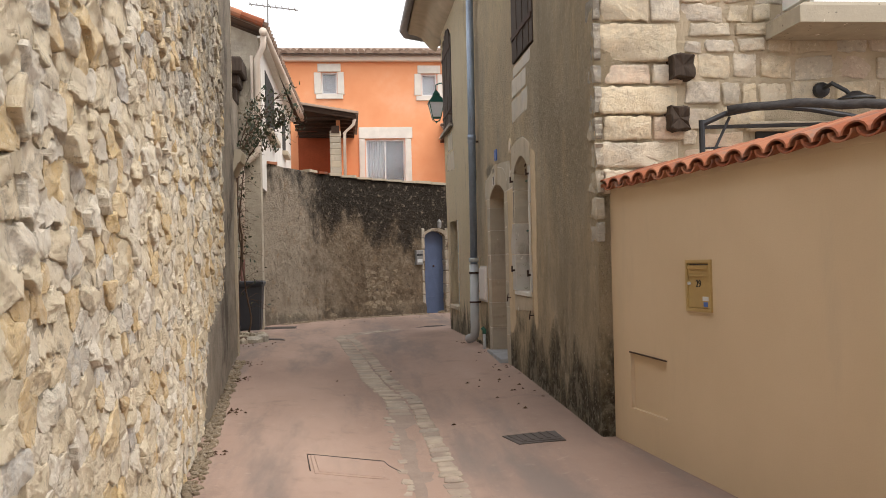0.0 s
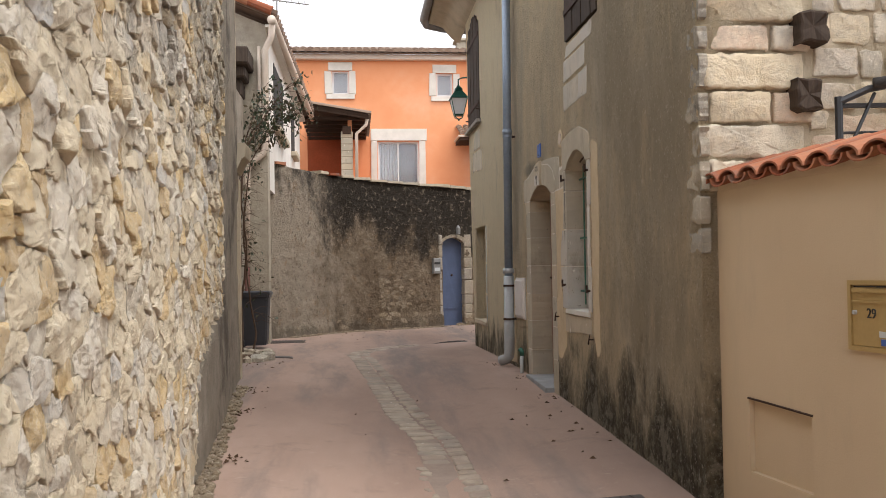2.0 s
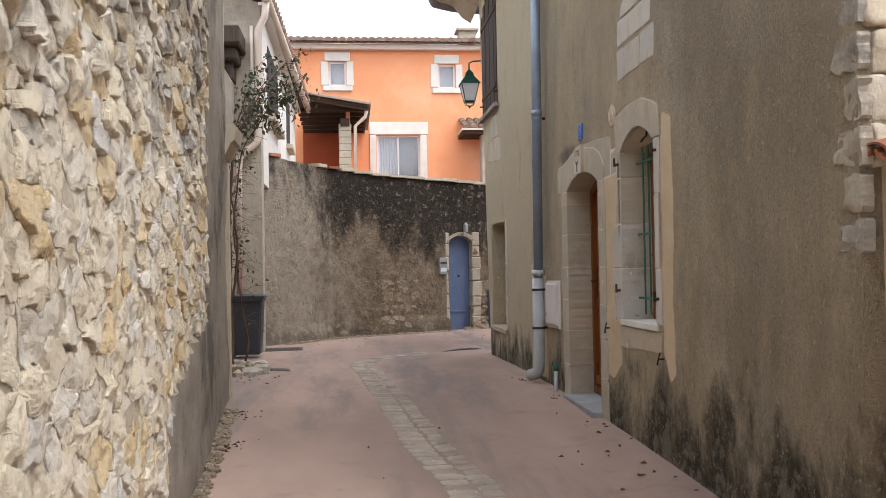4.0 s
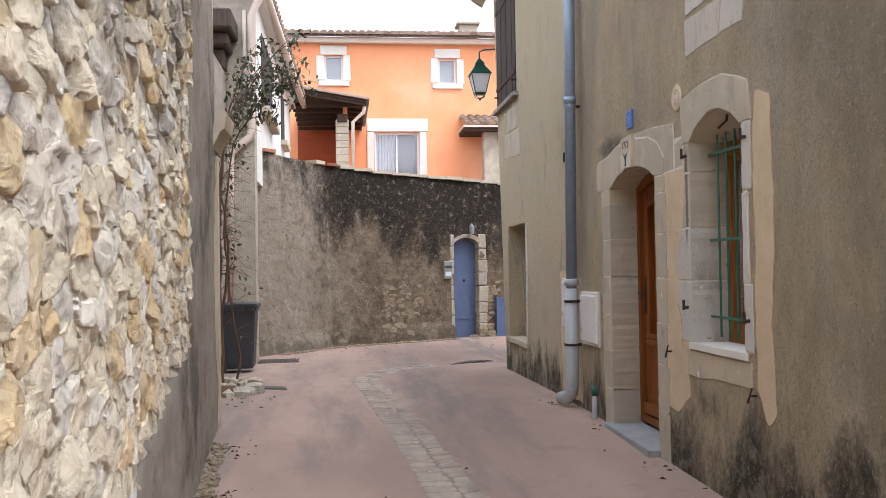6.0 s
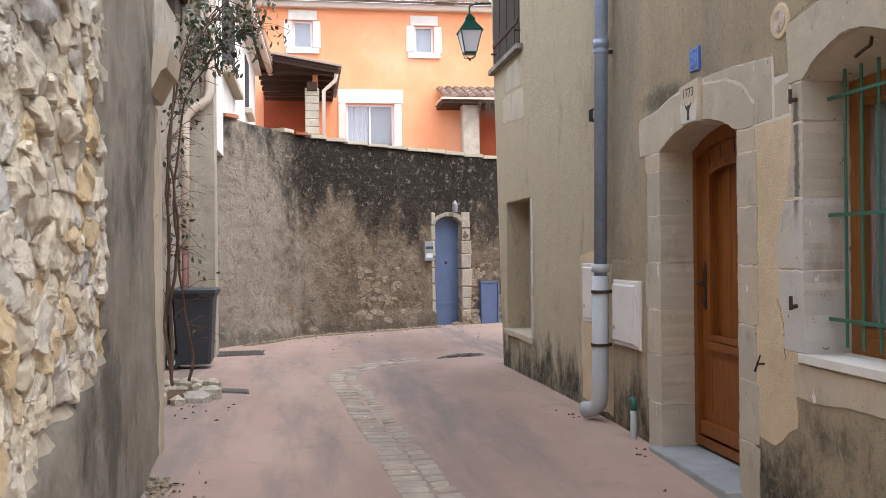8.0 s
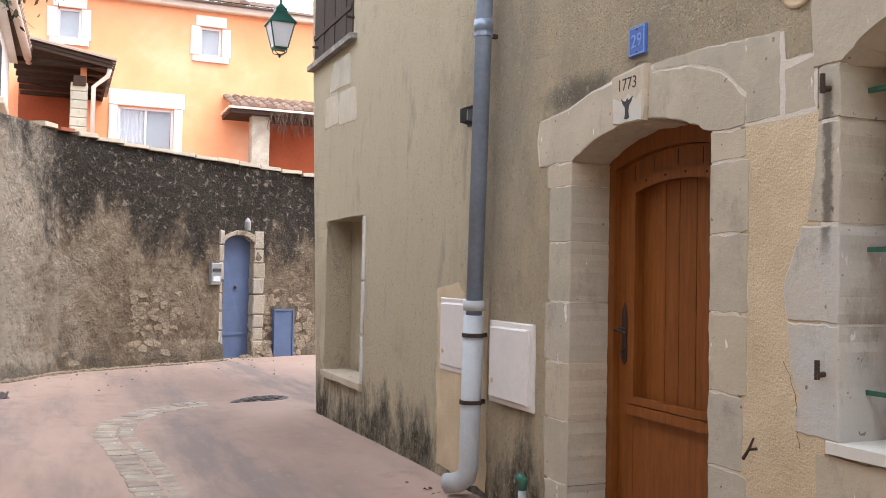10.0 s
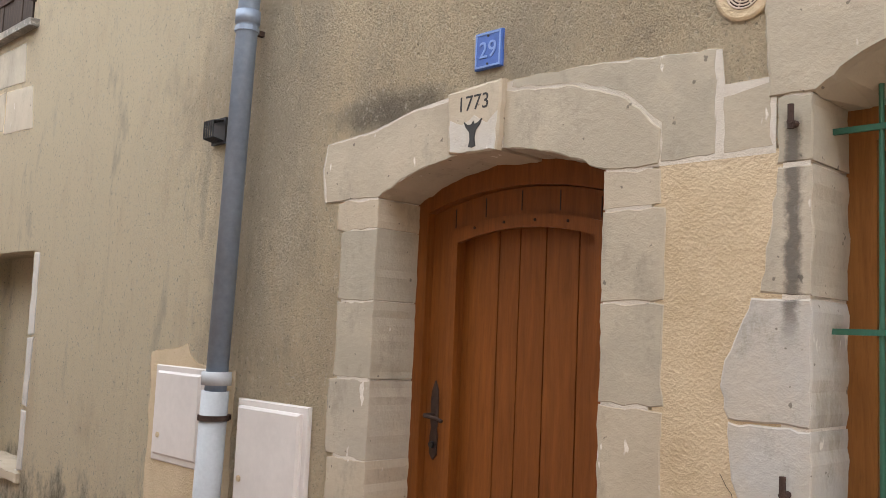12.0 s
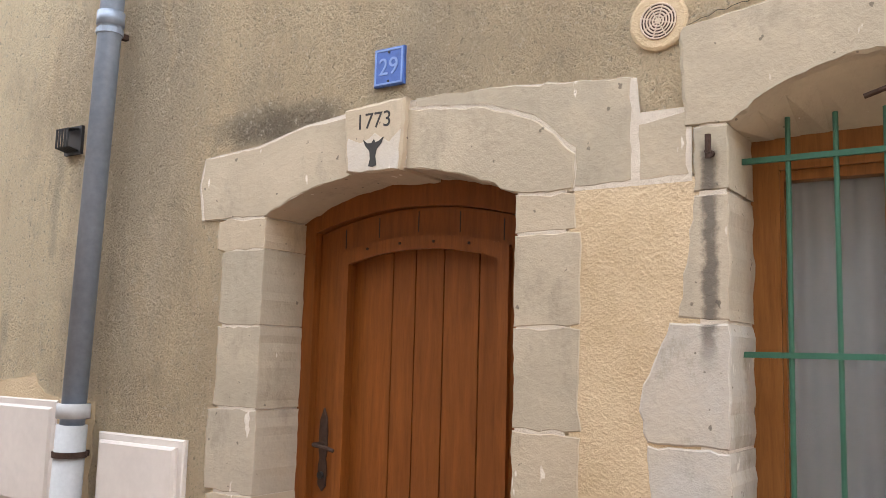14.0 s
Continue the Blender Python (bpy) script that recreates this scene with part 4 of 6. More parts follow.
tall = shutter_window("window_2", 16.86, 18.2, 3.74, 5.2, 0.28, "closed dark weathered plank shutters in an arched window")
part("window_sill", slab(bmesh.new(), at_facade, rect(16.74, 3.685, 18.28, 3.738), -0.2, 0.07, 0.012), GREYQUOIN, facade)
upper = shutter_window("window_3", 10.12, 11.2, 3.47, 4.98, 0, "closed dark weathered plank shutters upstairs")
for u in (16.84, 18.06):
    part("shutter_iron", tube(bmesh.new(), [(2.42, u, 3.9), (2.33, u, 3.9)], 0.012, 6), IRON, tall)
for poly in ([(16.7, 2.95), (17.25, 2.97), (17.25, 3.3), (16.75, 3.28)], [(17.27, 3.0), (17.75, 3.0), (17.75, 3.32), (17.27, 3.3)], [(16.9, 3.32), (17.6, 3.34), (17.5, 3.62), (16.95, 3.62)]):
    stone(wobble(poly), 0.004)


# ---- eaves of the house ----
eaves = setting(new("roof_1"), "old tiled eaves with dark gutter above the house wall", "roof")
bm, rows = bmesh.new(), []
for x, z in ((2.42, 5.62), (2.34, 5.66), (2.26, 5.72), (2.18, 5.82), (2.12, 5.9), (2.02, 5.94), (1.86, 5.98), (1.86, 6.06), (2.6, 6.06)):
    rows.append([bm.verts.new((x, 8.0, z)), bm.verts.new((x, 18.3, z)), bm.verts.new((x + 0.02, 19.7, z))])
for a, b in zip(rows, rows[1:]):
    for k in range(2):
        bm.faces.new((a[k], a[k + 1], b[k + 1], b[k]))
part("soffit", bm, SAND_MORTAR, eaves, "sandy rendered cove under the eaves", True)
part("gutter", tube(bmesh.new(), [(1.78, 8.0, 6.05), (1.78, 19.7, 6.05), (1.86, 20.05, 6.05), (2.2, 20.3, 6.05), (3.4, 20.6, 6.05), (8, 21.9, 6.05)], 0.075, 12), DULLGREY, eaves, "", True)
bm = bmesh.new()
slab(bm, lambda u, v, d: Vector((u, v, 6.1 + d + 0.3 * max(0, u - 1.8) * 0.5)), [(1.75, 8.0), (9.0, 8.0), (9.0, 22.0), (3.4, 20.55), (2.2, 20.25), (1.85, 20.0), (1.75, 19.7)], 0, 0.1, 0.02)
part("roof_deck", bm, OLDTILE, eaves)


# ---- street lamp at the corner ----
def lantern(at):
    x, y, z = at
    ob = thing("street_lamp", "green four-sided street lantern on a wall bracket", "lamp")

    def frustum(bm, r0, z0, r1, z1):
        a = [bm.verts.new((x + sx * r0, y + sy * r0, z0)) for sx, sy in ((-1, -1), (1, -1), (1, 1), (-1, 1))]
        b = [bm.verts.new((x + sx * r1, y + sy * r1, z1)) for sx, sy in ((-1, -1), (1, -1), (1, 1), (-1, 1))]
        for k in range(4):
            bm.faces.new((a[k], a[(k + 1) % 4], b[(k + 1) % 4], b[k]))
        bm.faces.new(a[::-1]), bm.faces.new(b)
        return bm
    part("glass", frustum(bmesh.new(), 0.105, z + 0.12, 0.19, z + 0.50), FROST, ob, "frosted glass panes")
    for sx, sy in ((-1, -1), (1, -1), (1, 1), (-1, 1)):
        part("bar", tube(bmesh.new(), [(x + sx * 0.107, y + sy * 0.107, z + 0.11), (x + sx * 0.195, y + sy * 0.195, z + 0.51)], 0.011, 6), LAMPGREEN, ob)
    part("base", frustum(bmesh.new(), 0.09, z + 0.09, 0.118, z + 0.125), LAMPGREEN, ob)
    hood = frustum(bmesh.new(), 0.225, z + 0.50, 0.20, z + 0.54)
    frustum(hood, 0.20, z + 0.54, 0.085, z + 0.70)
    frustum(hood, 0.095, z + 0.70, 0.085, z + 0.76)
    frustum(hood, 0.075, z + 0.76, 0.02, z + 0.84)
    part("hood", hood, LAMPGREEN, ob)
    for sx, sy in ((-1, -1), (1, -1), (1, 1), (-1, 1)):
        part("scroll", tube(bmesh.new(), [(x + sx * 0.1, y + sy * 0.1, z + 0.1), (x + sx * 0.085, y + sy * 0.085, z + 0.04), (x + sx * 0.03, y + sy * 0.03, z + 0.02), (x, y, z + 0.0)], 0.01, 6), LAMPGREEN, ob)
    part("finial", spin(bmesh.new(), [(0.012, 0.03), (0.026, 0.005), (0.02, -0.02), (0.004, -0.04)], (x, y, z), 10), LAMPGREEN, ob)
    part("bracket", tube(bmesh.new(), [(x, y, z + 0.82), (x, y, z + 0.98), (x + 0.1, y + 0.02, z + 1.03), (x + 1.3, y - 0.35, z + 1.03)], 0.018, 8), LAMPGREEN, ob, "", True)
    return ob


lamp = lantern((2.47, 20.25, 4.30))
lamp.scale = (0.78, 0.78, 0.78)
lamp.location = Vector((2.47, 20.25, 4.30)) * 0.22

# ---- left wall: rubble, then grey plaster ----
def left_inside(u, v):
    edge = interp(v, [(0.0, 8.9), (0.85, 9.2), (1.0, 10.2), (1.15, 11.2), (1.8, 11.35), (3.0, 11.45), (5.0, 10.6)])
    return u < edge + 0.12 * noise.noise(Vector((v * 3, u, 0)))


def bulge(u, v):
    """How the old wall bellies in and out."""
    return 0.03 * noise.noise(Vector((u * 0.5, v * 0.7, 3))) + 0.014 * noise.noise(Vector((u * 4, v * 4, 1)))


def at_rubble(u, v, d):
    return at_left(u, v, d + bulge(u, v))


def build_left():
    bm = bmesh.new()
    rows = []
    us = [-4 + 0.05 * i for i in range(350)] + [13.5]
    for u in us:
        col = []
        for i in range(120):
            v = -0.3 + 5.3 * i / 119
            col.append(bm.verts.new(at_rubble(u, v, 0.006 * noise.noise(Vector((u * 13, v * 13, 1))) + (-0.006 - 0.004 * min(1, max(0, (v - 1.2) / 0.9)) + 0.016 * noise.noise(Vector((u * 3.2, v * 4.5, 8))) if left_inside(u, v) else 0.018))))
        rows.append(col)
    mats = []
    for a, b, u in zip(rows, rows[1:], us):
        for i in range(119):
            f = bm.faces.new((a[i], b[i], b[i + 1], a[i + 1]))
            f.smooth = True
            f.material_index = 0 if left_inside(u + 0.04, -0.3 + 5.3 * (i + 0.5) / 119) else 1
    back = [[bm.verts.new(at_left(u, v, -0.5)) for v in (-0.3, 5.0)] for u in (us[0], us[-1])]
    bm.faces.new((rows[-1][0], back[1][0], back[1][1], rows[-1][-1]))
    bm.faces.new((back[0][0], back[1][0], back[1][1], back[0][1]))
    rim = [bm.verts.new(at_left(u, 5.04, -0.5)) for u in us]
    for a, b, p, q in zip(rows, rows[1:], rim, rim[1:]):
        bm.faces.new((a[-1], b[-1], q, p))
    me = bpy.data.meshes.new("wall_west")
    bm.to_mesh(me)
    bm.free()
    me.materials.append(MORTAR), me.materials.append(GREY_PLASTER)
    return setting(new("wall_west", me), "old limestone rubble wall, grey plaster at its end", "wall")


left = build_left()


def rubble_stone(bm, place, poly, r, proud, gap, wob=0.009, calm=1.0, grain=0.026, lean=0.0):
    """One fitted stone: worn outline, rounded arrises, a face broken along one or two planes."""
    base = inset(poly, gap * r.uniform(0.4, 1.7))
    seed, ps = r.uniform(0, 90), []
    for a, b in zip(base, base[1:] + base[:1]):
        l = math.hypot(b[0] - a[0], b[1] - a[1])
        cut = min(0.3 * l, r.uniform(0.004, 0.016))
        n = max(1, round((l - 2 * cut) / grain))
        for i in range(n + 1):
            w = (cut + (l - 2 * cut) * i / n) / max(l, 1e-6)
            u, v = a[0] + (b[0] - a[0]) * w, a[1] + (b[1] - a[1]) * w
            ps.append((u + wob * noise.noise(Vector((u * 19, v * 19, seed))) + wob * 0.3 * r.uniform(-1, 1), v + wob * noise.noise(Vector((u * 19, v * 19, seed + 5))) + wob * 0.3 * r.uniform(-1, 1)))
    n = len(ps)
    if n < 4:
        return
    cu, cv = sum(p[0] for p in ps) / n, sum(p[1] for p in ps) / n
    tu, tv = r.uniform(-0.10, 0.10) * calm, r.uniform(-0.12, 0.03) * calm - lean * r.uniform(0.2, 1.6)
    h = proud * (r.choice((0.1, 0.35, 0.6, 0.85, 1.0, 1.2, 1.6)) if calm > 0.35 else r.uniform(0.8, 1.15))
    planes = [(r.uniform(0, math.tau), r.uniform(0.2, 0.8) * max(calm, 0.4), r.uniform(0.0, 0.04)) for _ in range(3)]

    def lift(u, v):
        flat_face = h + (u - cu) * tu + (v - cv) * tv
        broken = min(h * 1.1 + steep * (off - (u - cu) * math.cos(turn) - (v - cv) * math.sin(turn)) for turn, steep, off in planes)
        rough = 0.012 * noise.noise(Vector((u * 11, v * 11, seed))) + 0.008 * noise.noise(Vector((u * 30, v * 30, seed)))
        return max(min(flat_face, broken), h * 0.25) + rough * (0.5 + 0.5 * calm)
    rings = []
    for k, f in ((1.0, None), (0.992, 0.55), (0.965, 0.9), (0.91, 1.0), (0.74, 1.0), (0.52, 1.0), (0.3, 1.0), (0.12, 1.0)):
        rings.append([])
        for u, v in ps:
            a, b = cu + (u - cu) * k, cv + (v - cv) * k
            rings[-1].append(bm.verts.new(place(a, b, -0.05 if f is None else max(-0.015, lift(a, b) * f))))
    m = bm.verts.new(place(cu, cv, lift(cu, cv)))
    for r0, r1 in zip(rings, rings[1:]):
        for k in range(n):
            bm.faces.new((r0[k], r0[(k + 1) % n], r1[(k + 1) % n], r1[k])).smooth = calm < 0.35
    for k in range(n):
        bm.faces.new((rings[-1][k], rings[-1][(k + 1) % n], m)).smooth = calm < 0.35


def build_rubble():
    r = random.Random(11)
    single, rest, count = [], bmesh.new(), 0
    for du, dv, seed, lo, hi in ((0.155, 0.088, 5, 1.2, 11.6), (0.2, 0.12, 6, -3.9, 1.2)):
        for (u, v), poly in cells(lo, hi, 0.0, 4.9, du, dv, seed, 1.0, left_inside):
            if 5.3 < u < 8.1 and 0.35 < v < 2.9 and count < 300:
                bm = bmesh.new()
                rubble_stone(bm, at_rubble, poly, r, 0.012 + 0.010 * min(1, max(0, (v - 1.2) / 0.9)), 0.0012, wob=0.024, calm=0.85, lean=0.075, grain=0.018)
                part("stone", bm, RUBBLE, left)
                count += 1
            else:
                rubble_stone(rest, at_rubble, poly, r, 0.012 + 0.010 * min(1, max(0, (v - 1.2) / 0.9)), 0.0012, wob=0.024, calm=0.85, lean=0.075, grain=0.018)
    tagged(part("rubble", rest, RUBBLE, left), kind="stuff")


build_rubble()

# ---- buildings past the left wall ----
side_wall = setting(finish("wall_side", boxes(((-2.2, 13.74, -0.2), (-1.52, 20.0, 4.6))), GREY_PLASTER), "grey plastered wall behind the climbing rose", "wall")
jamb = setting(part("door_jamb", slab(bmesh.new(), lambda u, v, d: Vector((u, v, d)), [(-0.86, 13.5), (-0.815, 13.5), (-0.83, 13.72), (-1.6, 13.74), (-1.6, 13.5)], 0.0, 2.5, 0.01), DRESSED), "pale stone door jamb at the end of the wall", "jamb")
canopy = setting(part("door_ledge", slab(bmesh.new(), lambda u, v, d: Vector((u, 13.35 + d, v)), [(-1.5, 2.56), (-0.82, 2.56), (-0.75, 2.70), (-0.72, 2.72), (-0.70, 2.84), (-0.72, 2.87), (-1.5, 2.87)], -0.12, 0.40, 0.012), DRESSED), "weathered stone ledge jutting from the wall", "ledge")
upper_left = setting(finish("wall_upper", boxes(((-2.2, 13.5, 2.9), (-0.90, 13.75, 5.0))), GREY_PLASTER), "plastered wall over the ledge", "wall")

pale = setting(new("house_pale"), "pale rendered house with stone gable and beige gutter", "house")
STONY = mortar("bare_stone_render", (0.34, 0.29, 0.22), (0.52, 0.46, 0.36), (0.22, 0.19, 0.16), 0.5, 1.0)
def at_gable(u, v, d):
    return Vector((u, 20.0 - d, v))


part("wall", slab(bmesh.new(), at_gable, [(-6.0, -0.2), (-1.1, -0.2), (-1.1, 6.0), (-6.0, 7.96)], -0.35, 0.0, 0.01), STONY, pale, "rough stone gable wall")
part("wall", boxes(((-1.45, 20.35, 3.0), (-1.1, 30.0, 6.1))), PALE, pale, "pale smooth rendered side wall")
part("roof", slab(bmesh.new(), lambda u, v, d: Vector((u, v, 5.97 + d - (u + 0.72) * 0.4)), [(-6.2, 19.7), (-0.98, 19.7), (-0.76, 30.2), (-6.2, 30.2)], 0, 0.1, 0.02), OLDTILE, pale)
part("gutter", tube(bmesh.new(), [(-0.97, 19.6, 6.0), (-0.74, 30.3, 6.0)], 0.08, 12), BEIGEPVC, pale, "cream eaves gutter", True)
part("soffit", boxes(((-1.1, 19.75, 5.9), (-0.95, 30.2, 5.95))), PALE, pale)
for k in range(36):
    y = 19.75 + k * 0.29
    part("eaves_tile", tube(bmesh.new(), [(-0.90 + 0.0215 * (y - 19.6), y, 6.12), (-1.6, y, 6.40)], 0.085, 8), OLDTILE, pale)
for k in range(12):
    u = -1.02 - k * 0.42
    z = 6.06 - (u + 0.72) * 0.4
    part("verge_tile", tube(bmesh.new(), [(u + 0.05, 19.68, z), (u - 0.42, 19.68, z + 0.188)], 0.085, 10, 0.85), TERRACOTTA, pale)
part("drainpipe", tube(bmesh.new(), [(-0.97, 19.72, 5.95), (-1.0, 19.78, 5.72), (-1.12, 19.85, 5.5), (-1.14, 19.9, 3.75), (-1.17, 19.9, 3.62), (-1.36, 19.9, 3.48), (-1.45, 19.9, 3.38), (-1.47, 19.9, 3.2), (-1.49, 19.9, 1.55)], 0.06, 12), BEIGEPVC, pale, "beige plastic rain pipe", True)
part("drainpipe", tube(bmesh.new(), [(-1.49, 19.9, 1.56), (-1.50, 19.9, 0.1)], 0.055, 12), BROWNPVC, pale, "rust-brown pipe foot", True)
part("cable_pipe", tube(bmesh.new(), [(-1.24, 19.95, 5.6), (-1.24, 19.95, 3.5)], 0.03, 8), BEIGEPVC, pale, "", True)
for y0, y1, z0, z1 in ((21.3, 23.6, 4.35, 5.6), (26.3, 27.4, 4.5, 5.6)):
    w = part("window", boxes(((-1.16, y0, z0), (-1.085, y1, z1))), ROOMDARK, pale)
    part("sill", boxes(((-1.12, y0 - 0.1, z0 - 0.12), (-0.95, y1 + 0.1, z0)), bevel=0.015), DRESSED, w)
part("beam", boxes(((-2.6, 19.3, 4.9), (-1.42, 20.0, 5.1)), ((-2.6, 19.1, 5.1), (-1.34, 20.0, 5.4)), ((-2.6, 19.5, 4.6), (-1.5, 20.0, 4.9)), bevel=0.03), OLDWOOD, pale, "dark timber brackets under the eaves")

# ---- wheelie bin ----
def wheelie_bin(at):
    x, y, z = at
    ob = thing("wheelie_bin", "dark grey plastic wheelie bin by the rain pipe", "bin", at=(0, 0, 0))
    body = bmesh.new()
    rings = []
    for h, wx, wy in ((0.06, 0.19, 0.20), (0.12, 0.20, 0.21), (0.84, 0.235, 0.265), (0.86, 0.255, 0.285), (0.90, 0.255, 0.285)):
        c = 0.03
        ps = [(-wx + c, -wy), (wx - c, -wy), (wx, -wy + c), (wx, wy - c), (wx - c, wy), (-wx + c, wy), (-wx, wy - c), (-wx, -wy + c)]
        rings.append([body.verts.new((x + px, y + py, z + h)) for px, py in ps])
    for r0, r1 in zip(rings, rings[1:]):
        for k in range(8):
            body.faces.new((r0[k], r0[(k + 1) % 8], r1[(k + 1) % 8], r1[k]))
    body.faces.new(rings[0][::-1]), body.faces.new(rings[-1])
    part("body", body, BINGREY, ob)
    lid = bmesh.new()
    slab(lid, lambda u, v, d: Vector((x + u, y + v, z + d - 0.06 * (v + 0.3) * 0.3)), [(-0.27, -0.32), (0.27, -0.32), (0.27, 0.29), (-0.27, 0.29)], 0.90, 0.965, 0.03)
    part("lid", lid, BINGREY, ob)
    part("handle", tube(bmesh.new(), [(x - 0.27, y - 0.2, z + 0.91), (x - 0.34, y - 0.2, z + 0.91), (x - 0.34, y + 0.2, z + 0.91), (x - 0.27, y + 0.2, z + 0.91)], 0.016, 8), BINGREY, ob)
    for s in (-1, 1):
        w = part("wheel", spin(bmesh.new(), [(0.05, -0.025), (0.095, -0.025), (0.10, -0.01), (0.10, 0.01), (0.095, 0.025), (0.05, 0.025)], (x - 0.245, y + s * 0.235, z + 0.10), 18, "Y"), BLACK, ob)
        part("hub", spin(bmesh.new(), [(0.05, -0.03), (0.045, 0.03)], (x - 0.245, y + s * 0.235, z + 0.10), 14, "Y"), CASTGREY, w)


wheelie_bin((-1.21, 18.62, ground_z(-1.21, 18.62)))

# ---- garden wall at the bend ----
def far_top(u):
    return interp(u, [(0, 3.62), (2.4, 3.52), (3.6, 3.42), (5.2, 3.39), (6.6, 3.31), (11, 3.2)])


def build_far():
    bm = bmesh.new()
    rows = []
    n = 300
    total = 10.5
    du0, du1 = far_u(2.49), far_u(3.02)
    us = sorted(set([total * i / n for i in range(n + 1)] + [du0, du1]))
    vs = list(range(90))
    door_top = lambda u: 2.10 + 0.12 * (1 - ((u - (du0 + du1) / 2) / ((du1 - du0) / 2)) ** 2)
    for u in us:
        col = []
        top = far_top(u) + 0.02 * noise.noise(Vector((u * 2, 0, 9)))
        for i, v in enumerate(vs):
            t = -0.2 + (top + 0.2) * i / (len(vs) - 1)
            d = 0.05 * noise.noise(Vector((u * 0.9, t * 0.9, 4))) + 0.014 * noise.noise(Vector((u * 4, t * 5, 2))) + 0.012 * noise.noise(Vector((u * 9, t * 9, 6))) + max(0, 0.5 - t) * 0.16
            col.append(bm.verts.new(at_far(u, t, d)))
        for d in (-0.12, -0.45):
            col.append(bm.verts.new(at_far(u, top + 0.03, d)))
        col.append(bm.verts.new(at_far(u, 0.0, -0.45)))
        rows.append(col)
    for a, b, u in zip(rows, rows[1:], us):
        for i in range(len(a) - 1):
            if i < len(vs) - 1 and du0 - 1e-6 <= u < du1 - 1e-6 and -0.2 + 3.6 * (i + 0.5) / (len(vs) - 1) < door_top(u + 0.05):
                continue
            f = bm.faces.new((a[i], b[i], b[i + 1], a[i + 1]))
            f.smooth = True
    ob = finish("wall_north", bm, FARWALL, True)
    return setting(ob, "crumbling dark-stained rendered garden wall at the bend", "wall")


far = build_far()


def blue_door():
    u0, u1 = far_u(2.49), far_u(3.02)
    ob = setting(new("door_2"), "closed slate-blue arched garden door in the wall", "door")
    part("door_leaf", slab(bmesh.new(), at_far, arch(u0 - 0.02, u1 + 0.02, 0.1, 2.08, 0.12), -0.20, -0.13, 0.006), BLUE, ob)
    part("rail", slab(bmesh.new(), at_far, rect(u0 + 0.01, 0.52, u1 - 0.01, 0.56), -0.14, -0.11, 0.006), BLUE, ob)
    part("knob", spin(bmesh.new(), [(0.02, 0.02), (0.028, -0.03), (0.015, -0.05)], at_far((u0 + u1) / 2 + 0.02, 1.32, -0.13), 10, "Y"), IRON, ob)
    for u, w in ((u1, 0.22), (u0 - 0.09, 0.09)):
        v = 0.1
        while v < 2.05:
            h = rnd.uniform(0.18, 0.34)
            part("stone", slab(bmesh.new(), at_far, wobble(rect(u, v, u + w * rnd.uniform(0.8, 1.1), v + h - 0.012), 0.01), -0.25, 0.025, 0.018, 0.0, 0.01), FARSTONE, far)
            v += h
    head = arch(u0 - 0.08, u1 + 0.16, 0.1, 2.08, 0.2)[2:]
    low = arch(u0, u1, 0.1, 2.08, 0.12)[2:]
    for k in range(0, 10, 2):
        part("voussoir", slab(bmesh.new(), at_far, [low[k], low[k + 2], head[k + 2], head[k]], -0.25, 0.03, 0.014, 0.0, 0.008), FARSTONE, far)
    part("door_sill", slab(bmesh.new(), at_far, rect(u0 - 0.1, 0.0, u1 + 0.3, 0.1), -0.25, 0.12, 0.02), DRESSED, far)
    s0 = far_u(3.42)
    small = setting(new("door_3"), "small slate-blue metal hatch beside the garden door", "door")
    part("hatch", slab(bmesh.new(), at_far, rect(s0, 0.12, s0 + 0.34, 0.92), -0.05, 0.06, 0.008), BLUE, small)
    part("hatch_frame", _ring(bmesh.new(), at_far, rect(s0 - 0.03, 0.09, s0 + 0.37, 0.95), rect(s0, 0.12, s0 + 0.34, 0.92), -0.05, 0.075), BLUE, small)
    m0 = u0 - 0.30
    post = thing("wall_letterbox", "grey metal letterbox on the garden wall", "letterbox")
    part("case", slab(bmesh.new(), at_far, rect(m0, 1.36, m0 + 0.2, 1.72), -0.05, 0.1, 0.012), DULLGREY, post)
    part("flap", slab(bmesh.new(), at_far, rect(m0 + 0.02, 1.58, m0 + 0.18, 1.63), 0.09, 0.112, 0.004), BLACK, post)
    part("flap", slab(bmesh.new(), at_far, rect(m0 + 0.03, 1.42, m0 + 0.17, 1.50), 0.09, 0.108, 0.004), PAPER, post)
    lamp = thing("wall_lamp", "small grey lamp over the garden door", "lamp")
    p = at_far((u0 + u1) / 2 + 0.1, 2.36, 0.1)
    part("arm", tube(bmesh.new(), [at_far((u0 + u1) / 2 + 0.1, 2.32, -0.1), p], 0.012, 6), DULLGREY, lamp)
    part("shade", spin(bmesh.new(), [(0.05, -0.08), (0.055, 0.06), (0.03, 0.1), (0.01, 0.13)], p, 12), DULLGREY, lamp)


blue_door()

# Red-brown that carries the shade under the porch and lean-to roofs.
SHADED_RED = plain("shaded_red_brown", (0.30, 0.075, 0.03), 0.9, 0, 0.2, 2)
